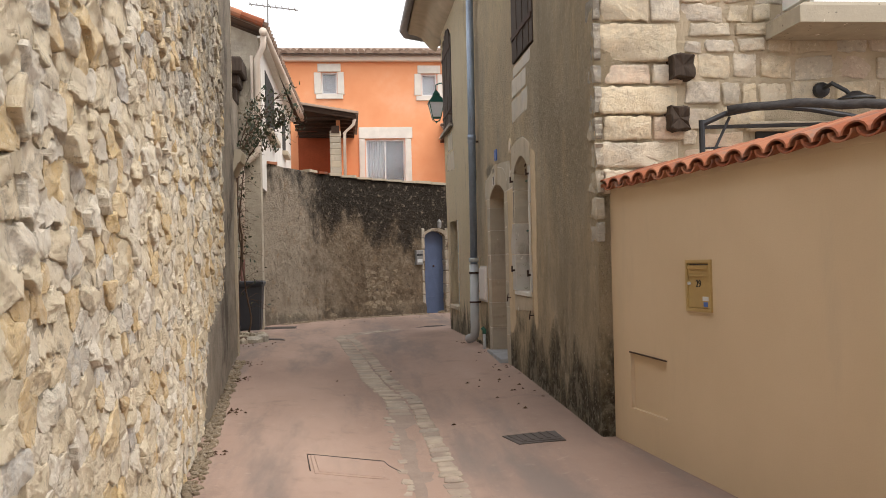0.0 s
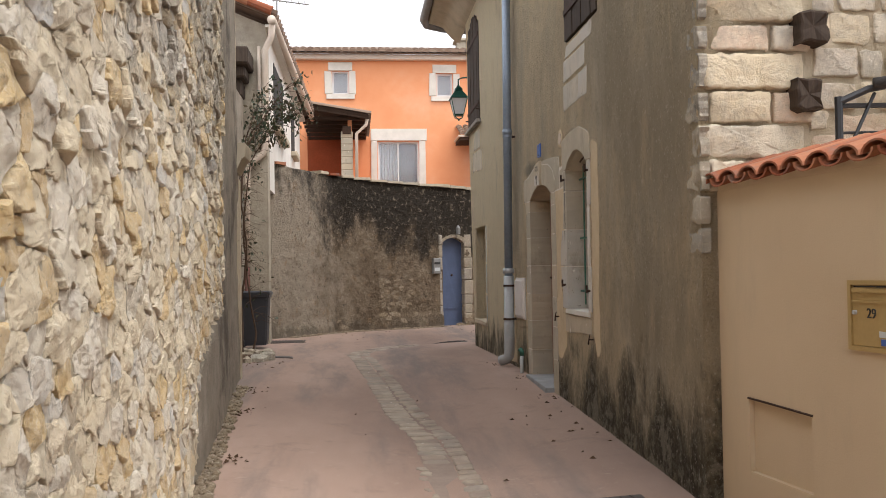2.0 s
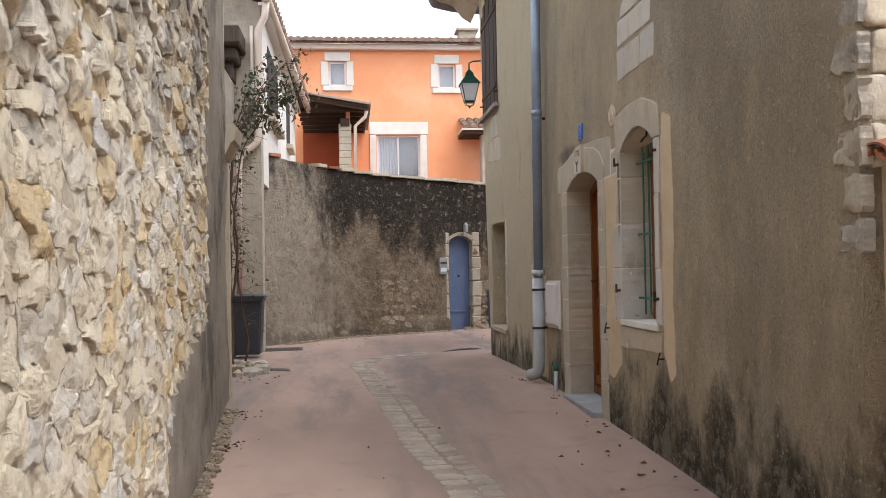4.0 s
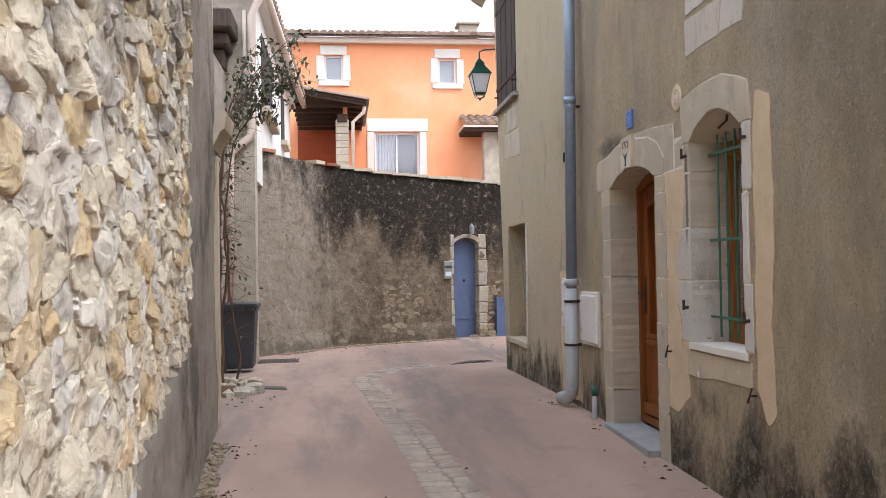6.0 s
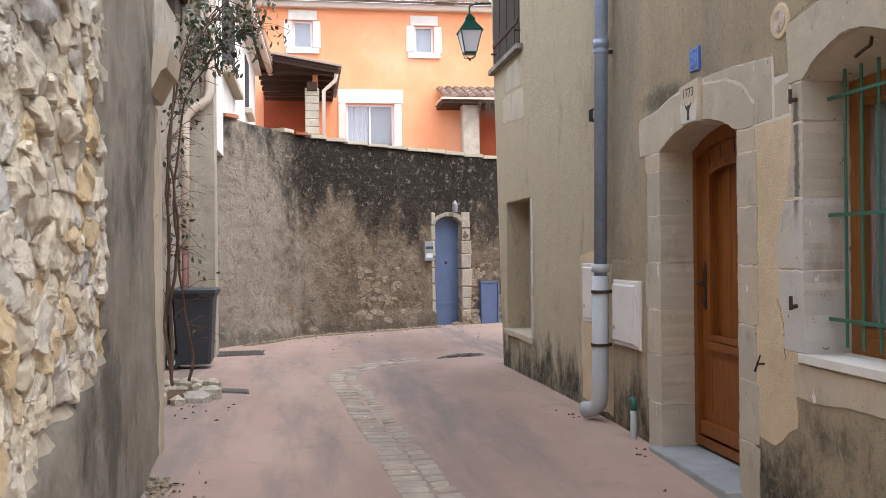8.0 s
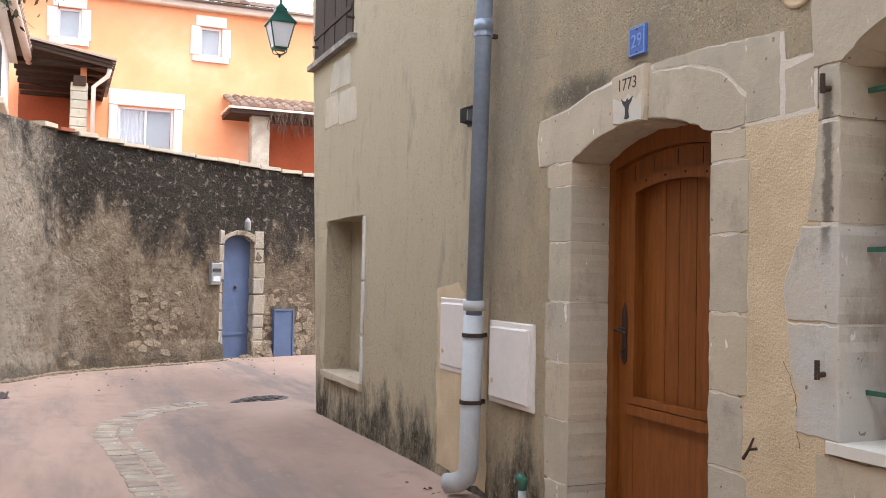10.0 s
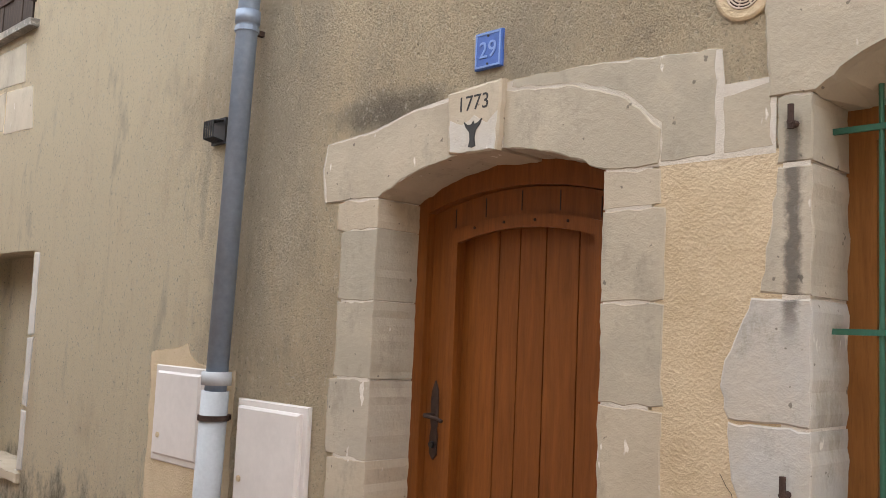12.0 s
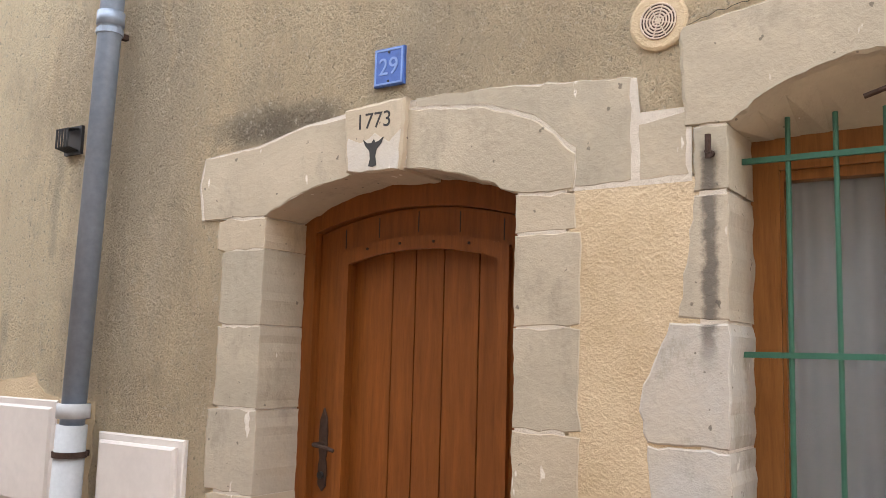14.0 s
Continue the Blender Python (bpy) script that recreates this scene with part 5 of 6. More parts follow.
# ---- orange house and porch behind the garden wall ----
TERR = 3.25
terrace = setting(finish("terrace", boxes(((-6, 26.2, -0.2), (14, 60, TERR))), ROAD), "raised garden terrace behind the wall", "terrace")
orange = setting(new("house_orange"), "orange rendered house with white stone window surrounds", "house")
def at_orange(u, v, d):
    return Vector((u, 34.5 - d, v))
OW = [rect(-0.24, 7.56, 0.33, 8.37), rect(3.37, 7.49, 3.94, 8.3), rect(1.3, 4.3, 2.72, 5.93)]
w = holed_wall("wall", at_orange, rect(-6, 3.0, 14, 8.9), OW, 0.35, ORANGE)
w.parent = orange
for (u0, v0), _, (u1, v1), _ in OW:
    big = u1 - u0 > 1
    win = part("window", _ring(bmesh.new(), at_orange, rect(u0, v0, u1, v1), rect(u0 + 0.06, v0 + 0.06, u1 - 0.06, v1 - 0.06), -0.2, -0.1), FRAMEWHITE, orange)
    p = part("pane", slab(bmesh.new(), at_orange, rect(u0 + 0.05, v0 + 0.05, u1 - 0.05, v1 - 0.05), -0.16, -0.15, 0.001), GLASS, win)
    # Board colour paints the small panes' sky reflection and the large one's dimness.
    part("room", boxes(((u0 - 0.1, 34.86, v0 - 0.1), (u1 + 0.1, 34.9, v1 + 0.1))), GLASSDARK if big else CURTAIN_AND_SKY, win)
    if big:
        folds, rows = bmesh.new(), []
        for i in range(40):
            u, d = u0 + 0.05 + 0.62 * i / 39, -0.26 + 0.03 * math.sin(i * 1.1)
            rows.append((folds.verts.new(at_orange(u, v0, d)), folds.verts.new(at_orange(u, v1, d))))
        for a, b in zip(rows, rows[1:]):
            folds.faces.new((a[0], b[0], b[1], a[1]))
        part("curtain", folds, CURTAIN_AND_SKY, win, "pale drawn curtain", True)
        part("mullion", slab(bmesh.new(), at_orange, rect(1.98, v0, 2.03, v1), -0.2, -0.09, 0.005), FRAMEWHITE, win)
        part("lintel", slab(bmesh.new(), at_orange, rect(1.06, 5.95, 3.0, 6.36), -0.1, 0.05, 0.02), WHITE_STONE, win)
        for a, b in ((1.08, 1.29), (2.73, 2.97)):
            part("jamb_stone", slab(bmesh.new(), at_orange, wobble(rect(a, 4.3, b, 5.94), 0.02), -0.1, 0.045, 0.02), WHITE_STONE, win)
    else:
        c = (u0 + u1) / 2
        part("lintel", slab(bmesh.new(), at_orange, rect(u0 - 0.13, v1 + 0.005, u1 + 0.13, v1 + 0.3), -0.1, 0.045, 0.02), WHITE_STONE, win)
        part("sill", slab(bmesh.new(), at_orange, rect(u0 - 0.2, v0 - 0.17, u1 + 0.2, v0 - 0.005), -0.1, 0.08, 0.02), WHITE_STONE, win)
        for a, b in ((u0 - 0.25, u0 - 0.005), (u1 + 0.005, u1 + 0.25)):
            part("jamb_stone", slab(bmesh.new(), at_orange, wobble(rect(a, v0 + 0.01, b, v1 - 0.01), 0.02), -0.1, 0.045, 0.02), WHITE_STONE, win)
part("cornice", boxes(((-6, 34.25, 8.72), (14, 34.5, 8.9)), bevel=0.02), BEIGEPVC, orange, "cream gutter under the tiles")


def tile_rows(x0, x1, y0, z0, slope, rows, pitch, length, parent, material, r=0.1, singles=300):
    """Courses of half-round tiles running up a roof."""
    n = 0
    base = bmesh.new()
    ring = [(r * math.cos(math.pi * i / 6), r * 0.9 * math.sin(math.pi * i / 6)) for i in range(7)]
    a = [base.verts.new((u, 0, v)) for u, v in ring]
    b = [base.verts.new((u * 0.82, length * 1.12, v * 0.82 + slope * length * 1.12 - 0.02)) for u, v in ring]
    for i in range(6):
        base.faces.new((a[i], a[i + 1], b[i + 1], b[i]))
    base.faces.new(a)
    me = bpy.data.meshes.new("roof_tile")
    base.to_mesh(me)
    base.free()
    me.materials.append(material)
    for i in range(rows):
        for k in range(int((x1 - x0) / pitch)):
            ob = new("roof_tile", me)
            ob.parent = parent
            ob.location = (x0 + (k + 0.5) * pitch + rnd.uniform(-0.01, 0.01), y0 + i * length + rnd.uniform(-0.02, 0.02), z0 + i * length * slope)
            n += 1


roof = bmesh.new()
slab(roof, lambda u, v, d: Vector((u, v, 8.86 + d + (v - 34.1) * 0.28)), [(-6, 34.15), (14, 34.15), (14, 40), (-6, 40)], 0, 0.06, 0.01)
part("roof", roof, OLDTILE, orange)
tile_rows(-2.4, 5.8, 34.0, 8.93, 0.28, 5, 0.25, 0.45, orange, OLDTILE, 0.115)
chim = part("chimney", boxes(((4.35, 36.5, 9.3), (4.95, 37.1, 9.95)), ((4.25, 36.4, 9.95), (5.05, 37.2, 10.05)), bevel=0.02), STONY, orange)
# porch at the left
porch = setting(new("porch"), "dark open porch with tiled lean-to roof and stone pillar", "porch")
bm = bmesh.new()
slab(bm, lambda u, v, d: Vector((u, v, 6.4 + d - (u + 1.1) * 0.17)), [(-1.1, 29.7), (0.9, 29.7), (0.9, 34.5), (-1.1, 34.5)], -0.08, 0.0, 0.01)
part("roof_deck", bm, DARKWOOD, porch)
for k in range(16):
    y = 29.75 + k * 0.29
    bm = bmesh.new()
    va, vb = [], []
    for i in range(7):
        a = math.pi * i / 6
        va.append(bm.verts.new((-1.1, y + 0.11 * math.cos(a), 6.4 + 0.09 * math.sin(a))))
        vb.append(bm.verts.new((1.0, y + 0.11 * math.cos(a), 6.05 + 0.09 * math.sin(a))))
    for i in range(6):
        bm.faces.new((va[i], va[i + 1], vb[i + 1], vb[i]))
    bm.faces.new(vb)
    part("roof_tile", bm, OLDTILE, porch)
# Sheet before the house wall; the porch's dimness is in its colour.
part("back_wall", boxes(((-1.1, 34.38, 3.2), (0.3, 34.46, 6.3))), SHADED_RED, porch, "deep red-brown back wall, porch shade put into its colour")
# Unseen behind the pillar; added to keep light out of the porch.
part("side_wall", boxes(((0.3, 30.3, 3.2), (0.42, 34.5, 6.1))), ORANGE, porch)
v = 3.3
while v < 5.5:
    part("pillar_stone", boxes(((0.10, 29.95, v), (0.45, 30.3, v + 0.185)), bevel=0.015), DRESSED, porch)
    v += 0.19
part("beam", boxes(((0.15, 29.9, 5.5), (0.4, 34.4, 5.72)), bevel=0.01), DARKWOOD, porch)
part("fascia", slab(bmesh.new(), lambda u, v, d: Vector((u, 29.72 + d, v)), [(-1.1, 6.24), (0.92, 5.90), (0.92, 6.03), (-1.1, 6.38)], 0, 0.06, 0.01), DARKWOOD, porch)
for k in range(6):
    part("rafter", boxes(((-1.05, 30.0 + k * 0.8, 5.98 - 0.05), (0.85, 30.1 + k * 0.8, 6.03)), bevel=0.01), DARKWOOD, porch)
part("drainpipe", tube(bmesh.new(), [(0.88, 29.8, 5.95), (0.84, 29.85, 5.75), (0.56, 29.9, 5.5), (0.55, 29.95, 3.3)], 0.05, 10), BEIGEPVC, porch, "", True)
# Solid slab; the opening's darkness is painted as its colour.
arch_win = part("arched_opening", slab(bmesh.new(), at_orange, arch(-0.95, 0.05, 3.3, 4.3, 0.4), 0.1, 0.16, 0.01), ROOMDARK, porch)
annex = setting(new("annex"), "tiled lean-to annex with rough stone pillar", "annex")
tile_rows(4.0, 7.5, 33.0, 5.95, 0.33, 4, 0.24, 0.4, annex, OLDTILE, 0.11)
part("fascia", boxes(((3.95, 33.0, 5.87), (7.5, 34.4, 5.93))), BEIGEPVC, annex)
part("soffit", boxes(((4.0, 33.06, 5.76), (7.5, 34.4, 5.866))), DARKWOOD, annex)
# Shade under the lean-to, put into this sheet's red-brown.
part("shaded_wall", boxes(((5.1, 34.36, 3.2), (7.5, 34.44, 5.76))), SHADED_RED, annex)
part("pillar", boxes(((4.6, 33.3, 3.2), (5.1, 33.7, 5.78)), bevel=0.03), STONY, annex)

# ---- stone house at the near right ----
stonehouse = setting(finish("wall_south", boxes(((2.44, 8.08, -0.2), (9.0, 8.5, 6.2))), SAND_MORTAR), "sandstone rubble house wall with quoins", "wall")


def build_stone_house():
    r = random.Random(4)
    v = 1.85
    for i, h in enumerate((0.19, 0.2, 0.19, 0.22, 0.16, 0.3, 0.2, 0.22, 0.24, 0.25)):
        w = 0.62 if i % 2 else 0.38
        u0 = 2.45 - (0.03 if i % 2 else 0.0)
        bm = bmesh.new()
        rubble_stone(bm, at_stone, rect(u0, v, u0 + w, v + h - 0.010), r, 0.06, 0.004, 0.012, 0.3)
        part("quoin", bm, QUOIN, stonehouse)
        if i % 2 == 0:
            bm = bmesh.new()
            rubble_stone(bm, at_stone, rect(u0 + w + 0.006, v, u0 + w + 0.24, v + h - 0.01), r, 0.045, 0.004, 0.008, 0.3)
            part("quoin", bm, QUOIN, stonehouse)
        v += h
    v = 1.75
    while v < 4.3:
        h = r.uniform(0.11, 0.2)
        u = 3.1 + r.uniform(-0.05, 0.02)
        while u < 6.5:
            w = r.uniform(0.12, 0.38)
            if not (3.6 < u + w / 2 < 5.6 and v < 2.33):
                bm = bmesh.new()
                a, b = r.uniform(-0.02, 0.02), r.uniform(-0.02, 0.02)
                rubble_stone(bm, at_stone, [(u, v + a), (u + w - 0.018, v + b), (u + w - 0.018 + r.uniform(-0.015, 0.015), v + h - 0.018 + b), (u + r.uniform(-0.015, 0.015), v + h - 0.018 + a)], r, 0.034, 0.005, 0.012, 0.34)
                part("stone", bm, QUOIN, stonehouse)
            u += w
        v += h


build_stone_house()
for (u0, v0, u1, v1) in ((2.95, 2.68, 3.12, 2.85), (2.93, 2.30, 3.07, 2.47)):
    b = thing("beam_end", "dark charred timber beam end in the stone wall", "beam", "beam ends in the wall")
    part("stub", slab(bmesh.new(), at_stone, soften(rect(u0, v0, u1, v1), rnd, 0.012, (0.08, 0.36, 0.64, 0.92)), -0.1, 0.15, 0.010, -0.012, 0.014), OLDWOOD, b)
balcony = thing("balcony", "stone balcony slab with white panelled parapet", "balcony")
part("slab", slab(bmesh.new(), lambda u, v, d: Vector((u, v, d)), [(3.72, 7.55), (7.0, 7.55), (7.0, 8.2), (3.72, 8.2)], 2.98, 3.12, 0.03), DRESSED, balcony)
part("parapet", boxes(((3.86, 7.62, 3.12), (7.0, 7.68, 3.2)), ((3.86, 7.62, 3.2), (3.92, 8.2, 4.2)), ((3.86, 7.63, 3.2), (7.0, 7.66, 4.1))), FRAMEWHITE, balcony)
for k in range(8):
    u = 4.0 + k * 0.36
    part("panel", boxes(((u, 7.60, 3.24), (u + 0.29, 7.64, 4.05)), bevel=0.012), FRAMEWHITE, balcony)
# Solid box, no recess; the shade inside is put into its dark colour.
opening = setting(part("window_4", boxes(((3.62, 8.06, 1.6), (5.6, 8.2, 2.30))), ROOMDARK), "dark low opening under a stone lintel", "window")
part("lintel", boxes(((3.55, 8.02, 2.30), (5.7, 8.2, 2.37)), bevel=0.01), DRESSED, opening)
pergola = thing("pergola", "black iron pergola frame with silvered beam", "pergola")
part("post", tube(bmesh.new(), [(3.14, 7.9, 1.75), (3.14, 7.9, 2.36)], 0.022, 8), BLACK, pergola)
part("brace", tube(bmesh.new(), [(3.16, 7.88, 2.02), (3.34, 7.88, 2.38)], 0.010, 6), BLACK, pergola)
part("arm", tube(bmesh.new(), [(3.14, 7.9, 2.33), (3.3, 7.87, 2.40), (3.6, 7.83, 2.45), (3.9, 7.8, 2.42), (4.3, 7.75, 2.34)], 0.02, 8), BLACK, pergola)
part("rail", tube(bmesh.new(), [(3.14, 7.9, 2.16), (4.0, 7.85, 2.17)], 0.008, 6), BLACK, pergola)
part("rail", tube(bmesh.new(), [(3.16, 7.9, 2.31), (4.6, 7.85, 2.33)], 0.014, 6), BLACK, pergola)
bm = tube(bmesh.new(), [(3.3 + 0.14 * k, 7.82 - 0.055 * k + 0.008 * math.sin(k * 1.7), 2.42 + 0.06 * math.sin(min(k, 5) / 5 * 1.9) - 0.013 * k + 0.006 * math.sin(k * 2.3)) for k in range(20)], 0.03, 12, 1.4)
part("beam", bm, DRIFT, pergola, "", True)
wl = thing("wall_lamp", "black iron wall lamp with dished shade", "lamp")
part("arm", tube(bmesh.new(), [(4.12, 8.05, 2.60), (4.12, 7.88, 2.62), (4.2, 7.84, 2.56), (4.25, 7.82, 2.50)], 0.016, 8), BLACK, wl)
part("rose", spin(bmesh.new(), [(0.06, 0.0), (0.055, -0.04), (0.02, -0.06)], (4.12, 8.05, 2.60), 14, "Y"), BLACK, wl)
part("shade", spin(bmesh.new(), [(0.03, 0.05), (0.06, 0.03), (0.13, 0.0), (0.135, -0.012), (0.05, 0.0)], (4.26, 7.82, 2.50), 18), BLACK, wl)

# ---- beige garden wall with tiled coping ----
GW = [rect(7.25, 0.35, 7.78, 0.725)]
garden = setting(holed_wall("wall_garden", at_garden, rect(-4.0, -0.4, 8.06, 1.86), GW, 0.25, BEIGE), "smooth beige rendered garden wall", "wall")
part("recess_panel", slab(bmesh.new(), at_garden, rect(7.24, 0.34, 7.79, 0.735), -0.06, -0.028, 0.002), BEIGE, garden)
part("panel_edge", tube(bmesh.new(), [at_garden(7.79, 0.735, 0.0), at_garden(7.5, 0.73, 0.004), at_garden(7.24, 0.722, 0.0)], 0.006, 5), IRON, garden)


def coping():
    ob = setting(new("coping"), "terracotta canal-tile coping on the garden wall", "coping")
    pitch = 0.192
    for k in range(60):
        u = 8.02 - k * pitch
        for off, r, up, sign in ((0.0, 0.092, 0.035, 1), (pitch / 2, 0.085, 0.06, -1)):
            bm = bmesh.new()
            va, vb = [], []
            for t in (0.0, 0.014):
                ra = r - t
                va.append([bm.verts.new(at_garden(u + off + ra * math.cos(math.pi * i / 8), 1.86 + up + sign * ra * 0.62 * math.sin(math.pi * i / 8), 0.075)) for i in range(9)])
                vb.append([bm.verts.new(at_garden(u + off + ra * 0.9 * math.cos(math.pi * i / 8), 1.98 + up + sign * ra * 0.58 * math.sin(math.pi * i / 8), -0.33)) for i in range(9)])
            for i in range(8):
                bm.faces.new((va[0][i], va[0][i + 1], vb[0][i + 1], vb[0][i]))
                bm.faces.new((va[1][i], va[1][i + 1], vb[1][i + 1], vb[1][i]))
                bm.faces.new((va[0][i], va[0][i + 1], va[1][i + 1], va[1][i]))
            part("tile", bm, TERRACOTTA, ob)
    return ob


coping()
part("coping_bed", slab(bmesh.new(), at_garden, rect(-4.0, 1.855, 8.055, 1.93), -0.3, 0.004, 0.003), BEIGE, garden)
lb = thing("letterbox", "gold metal letterbox numbered 29 set in the wall", "letterbox")
part("frame", _ring(bmesh.new(), at_garden, rect(6.665, 1.06, 6.955, 1.365), rect(6.685, 1.08, 6.935, 1.345), -0.02, 0.014), LBOX, lb)
flap = part("door", slab(bmesh.new(), at_garden, rect(6.685, 1.08, 6.935, 1.345), -0.02, 0.006, 0.004), LBOX, lb)
part("slot", slab(bmesh.new(), at_garden, rect(6.70, 1.335, 6.92, 1.341), 0.0, 0.010, 0.002), INK, flap)
part("slot_lip", slab(bmesh.new(), at_garden, rect(6.69, 1.312, 6.93, 1.330), 0.0, 0.016, 0.004), LBOX, flap)
part("slot_lip", slab(bmesh.new(), at_garden, rect(6.69, 1.268, 6.93, 1.276), 0.0, 0.014, 0.003), LBOX, flap)
part("label", slab(bmesh.new(), at_garden, rect(6.70, 1.125, 6.765, 1.15), 0.0, 0.009, 0.001), PAPER, flap)
part("label", slab(bmesh.new(), at_garden, rect(6.71, 1.09, 6.755, 1.118), 0.0, 0.009, 0.001), PLATEBLUE, flap)
part("lock", spin(bmesh.new(), [(0.010, 0.0), (0.010, -0.014)], at_garden(6.91, 1.225, 0.006), 10, "X"), CASTGREY, flap)
GFACE = Matrix(((0.127, 0, -0.992, 0), (-0.992, 0, -0.127, 0), (0, 1, 0, 0), (0, 0, 0, 1)))
lettering("29", 0.06, Matrix.Translation(at_garden(6.81, 1.222, 0.0075)) @ GFACE, INK, flap, "number")

# ---- street furniture of the ground: covers, channel, debris ----
def flat(u, v, d):
    return Vector((u, v, ground_z(u, v) + d))


def cover(name, poly, label, category, material, d=0.006):
    ob = thing(name, label, category)
    part("frame", slab(bmesh.new(), flat, poly, -0.05, d, 0.004), material, ob)
    part("plate", slab(bmesh.new(), flat, inset(poly, 0.03), -0.05, d + 0.005, 0.004), material, ob)
    return ob


mh = cover("manhole_cover", [(1.73, 8.43), (1.80, 8.12), (2.13, 8.05), (2.12, 8.36)], "dark rusty rectangular cast-iron cover in the road", "manhole cover", MANHOLE)
for k in range(5):
    a = 0.12 + k * 0.19
    part("rib", slab(bmesh.new(), flat, [(1.78 + 0.3 * a, 8.38 - 0.04 * a), (1.80 + 0.3 * a, 8.375 - 0.04 * a), (1.83 + 0.3 * a, 8.16 - 0.04 * a), (1.81 + 0.3 * a, 8.165 - 0.04 * a)], 0.0, 0.015, 0.002), MANHOLE, mh)
cover("concrete_cover", [(0.31, 8.04), (0.36, 7.55), (0.84, 7.50), (0.80, 7.97)], "rose concrete inspection cover with cracked rim", "manhole cover", ROAD, 0.004)
crack = thing("road_joint", "dark cracked joint round the concrete cover", "joint")
for pts in ([(0.29, 8.05), (0.82, 7.98)], [(0.82, 7.98), (0.85, 7.85), (0.92, 7.70)], [(0.29, 8.05), (0.33, 7.6)]):
    part("crack", tube(bmesh.new(), [flat(u, v, 0.003) for u, v in pts], 0.0035, 5), MANHOLE, crack)
drain = thing("round_manhole", "round dark cast-iron manhole cover in the lane", "manhole cover")
ringc = [(2.14 + 0.33 * math.cos(k * math.tau / 28), 19.35 + 0.30 * math.sin(k * math.tau / 28)) for k in range(28)]
part("frame", slab(bmesh.new(), flat, ringc, -0.05, 0.006, 0.006), MANHOLE, drain)
for i in range(-3, 4):
    for j in range(-3, 4):
        if i * i + j * j < 10:
            u, v = 2.14 + i * 0.08, 19.35 + j * 0.075
            part("stud", slab(bmesh.new(), flat, rect(u - 0.025, v - 0.022, u + 0.025, v + 0.022), 0.0, 0.014, 0.004), MANHOLE, drain)
grate = thing("drain_grate", "rusty brown drain grate before the garden wall", "drain grate")
part("frame", slab(bmesh.new(), flat, [(-1.25, 20.05), (-0.45, 20.15), (-0.55, 20.75), (-1.2, 20.7)], -0.05, 0.004, 0.004), MANHOLE, grate)
for k in range(12):
    u = -1.18 + k * 0.06
    part("bar", slab(bmesh.new(), flat, [(u, 20.12), (u + 0.025, 20.12), (u + 0.03, 20.68), (u + 0.005, 20.68)], 0.0, 0.014, 0.003), MANHOLE, grate)
cover("small_cover", [(-0.78, 16.5), (-0.74, 16.2), (-0.42, 16.15), (-0.45, 16.45)], "small dark cover plate beside the planter", "manhole cover", MANHOLE)


def twigs_and_leaves():
    r = random.Random(21)
    bm = bmesh.new()
    spots = [(2.2, 10.6, 0.35, 10), (2.28, 11.6, 0.15, 8), (1.9, 10.2, 0.3, 6), (2.3, 14.3, 0.15, 14), (-0.75, 15.2, 0.25, 16), (-0.6, 12.6, 0.15, 18), (1.6, 9.4, 0.8, 6), (0.2, 11.0, 0.8, 5), (0.6, 22.6, 1.0, 30), (2.6, 23.4, 0.8, 24), (-0.4, 9.5, 0.08, 20), (-0.35, 8.0, 0.06, 16), (-0.55, 11.3, 0.08, 24), (2.3, 12.9, 0.1, 10)]
    for x, y, s, n in spots:
        for _ in range(n):
            u, v = x + r.gauss(0, s * 0.6), y + r.gauss(0, s)
            z = ground_z(u, v)
            l, a = r.uniform(0.007, 0.026), r.uniform(0, math.tau)
            c, q = math.cos(a) * l, math.sin(a) * l
            vs = [bm.verts.new((u + c, v + q, z + 0.006)), bm.verts.new((u - q * 0.5, v + c * 0.5, z + 0.012 + r.uniform(0, 0.012))), bm.verts.new((u - c, v - q, z + 0.005)), bm.verts.new((u + q * 0.5, v - c * 0.5, z + 0.004))]
            bm.faces.new(vs)
    tagged(finish("fallen_leaves", bm, DRYLEAF), "dry brown leaves and twigs scattered on the road", "leaves", "", "stuff")


twigs_and_leaves()


def wall_foot(bm, r, line, n, spread, size):
    for _ in range(n):
        k = r.random()
        i = min(int(k * (len(line) - 1)), len(line) - 2)
        w = k * (len(line) - 1) - i
        u = line[i][0] + (line[i + 1][0] - line[i][0]) * w + r.uniform(0, spread)
        v = line[i][1] + (line[i + 1][1] - line[i][1]) * w
        s = size * r.uniform(0.4, 1.4)
        pts = [(u + s * math.cos(a) * r.uniform(0.7, 1.1), v + s * math.sin(a) * r.uniform(0.7, 1.2)) for a in [j * math.tau / 6 for j in range(6)]]
        slab(bm, flat, pts, -0.02, s * r.uniform(0.4, 0.9), s * 0.3, s * 0.1, s * 0.1)


bm = bmesh.new()
wall_foot(bm, random.Random(3), [(0.1, 0), (-0.38, 7), (-0.58, 9.7), (-0.78, 12.9)], 700, 0.10, 0.026)
tagged(finish("wall_rubble", bm, BARE), "crumbled stone and grit along the foot of the rubble wall", "rubble", "", "stuff")
bm = bmesh.new()
wall_foot(bm, random.Random(9), [(-0.9, 21.4), (0.1, 22.7), (1.2, 23.3), (2.4, 23.95)], 420, 0.16, 0.030)
tagged(finish("wall_crumbs", bm, BARE), "loose stones at the foot of the garden wall", "rubble", "", "stuff")


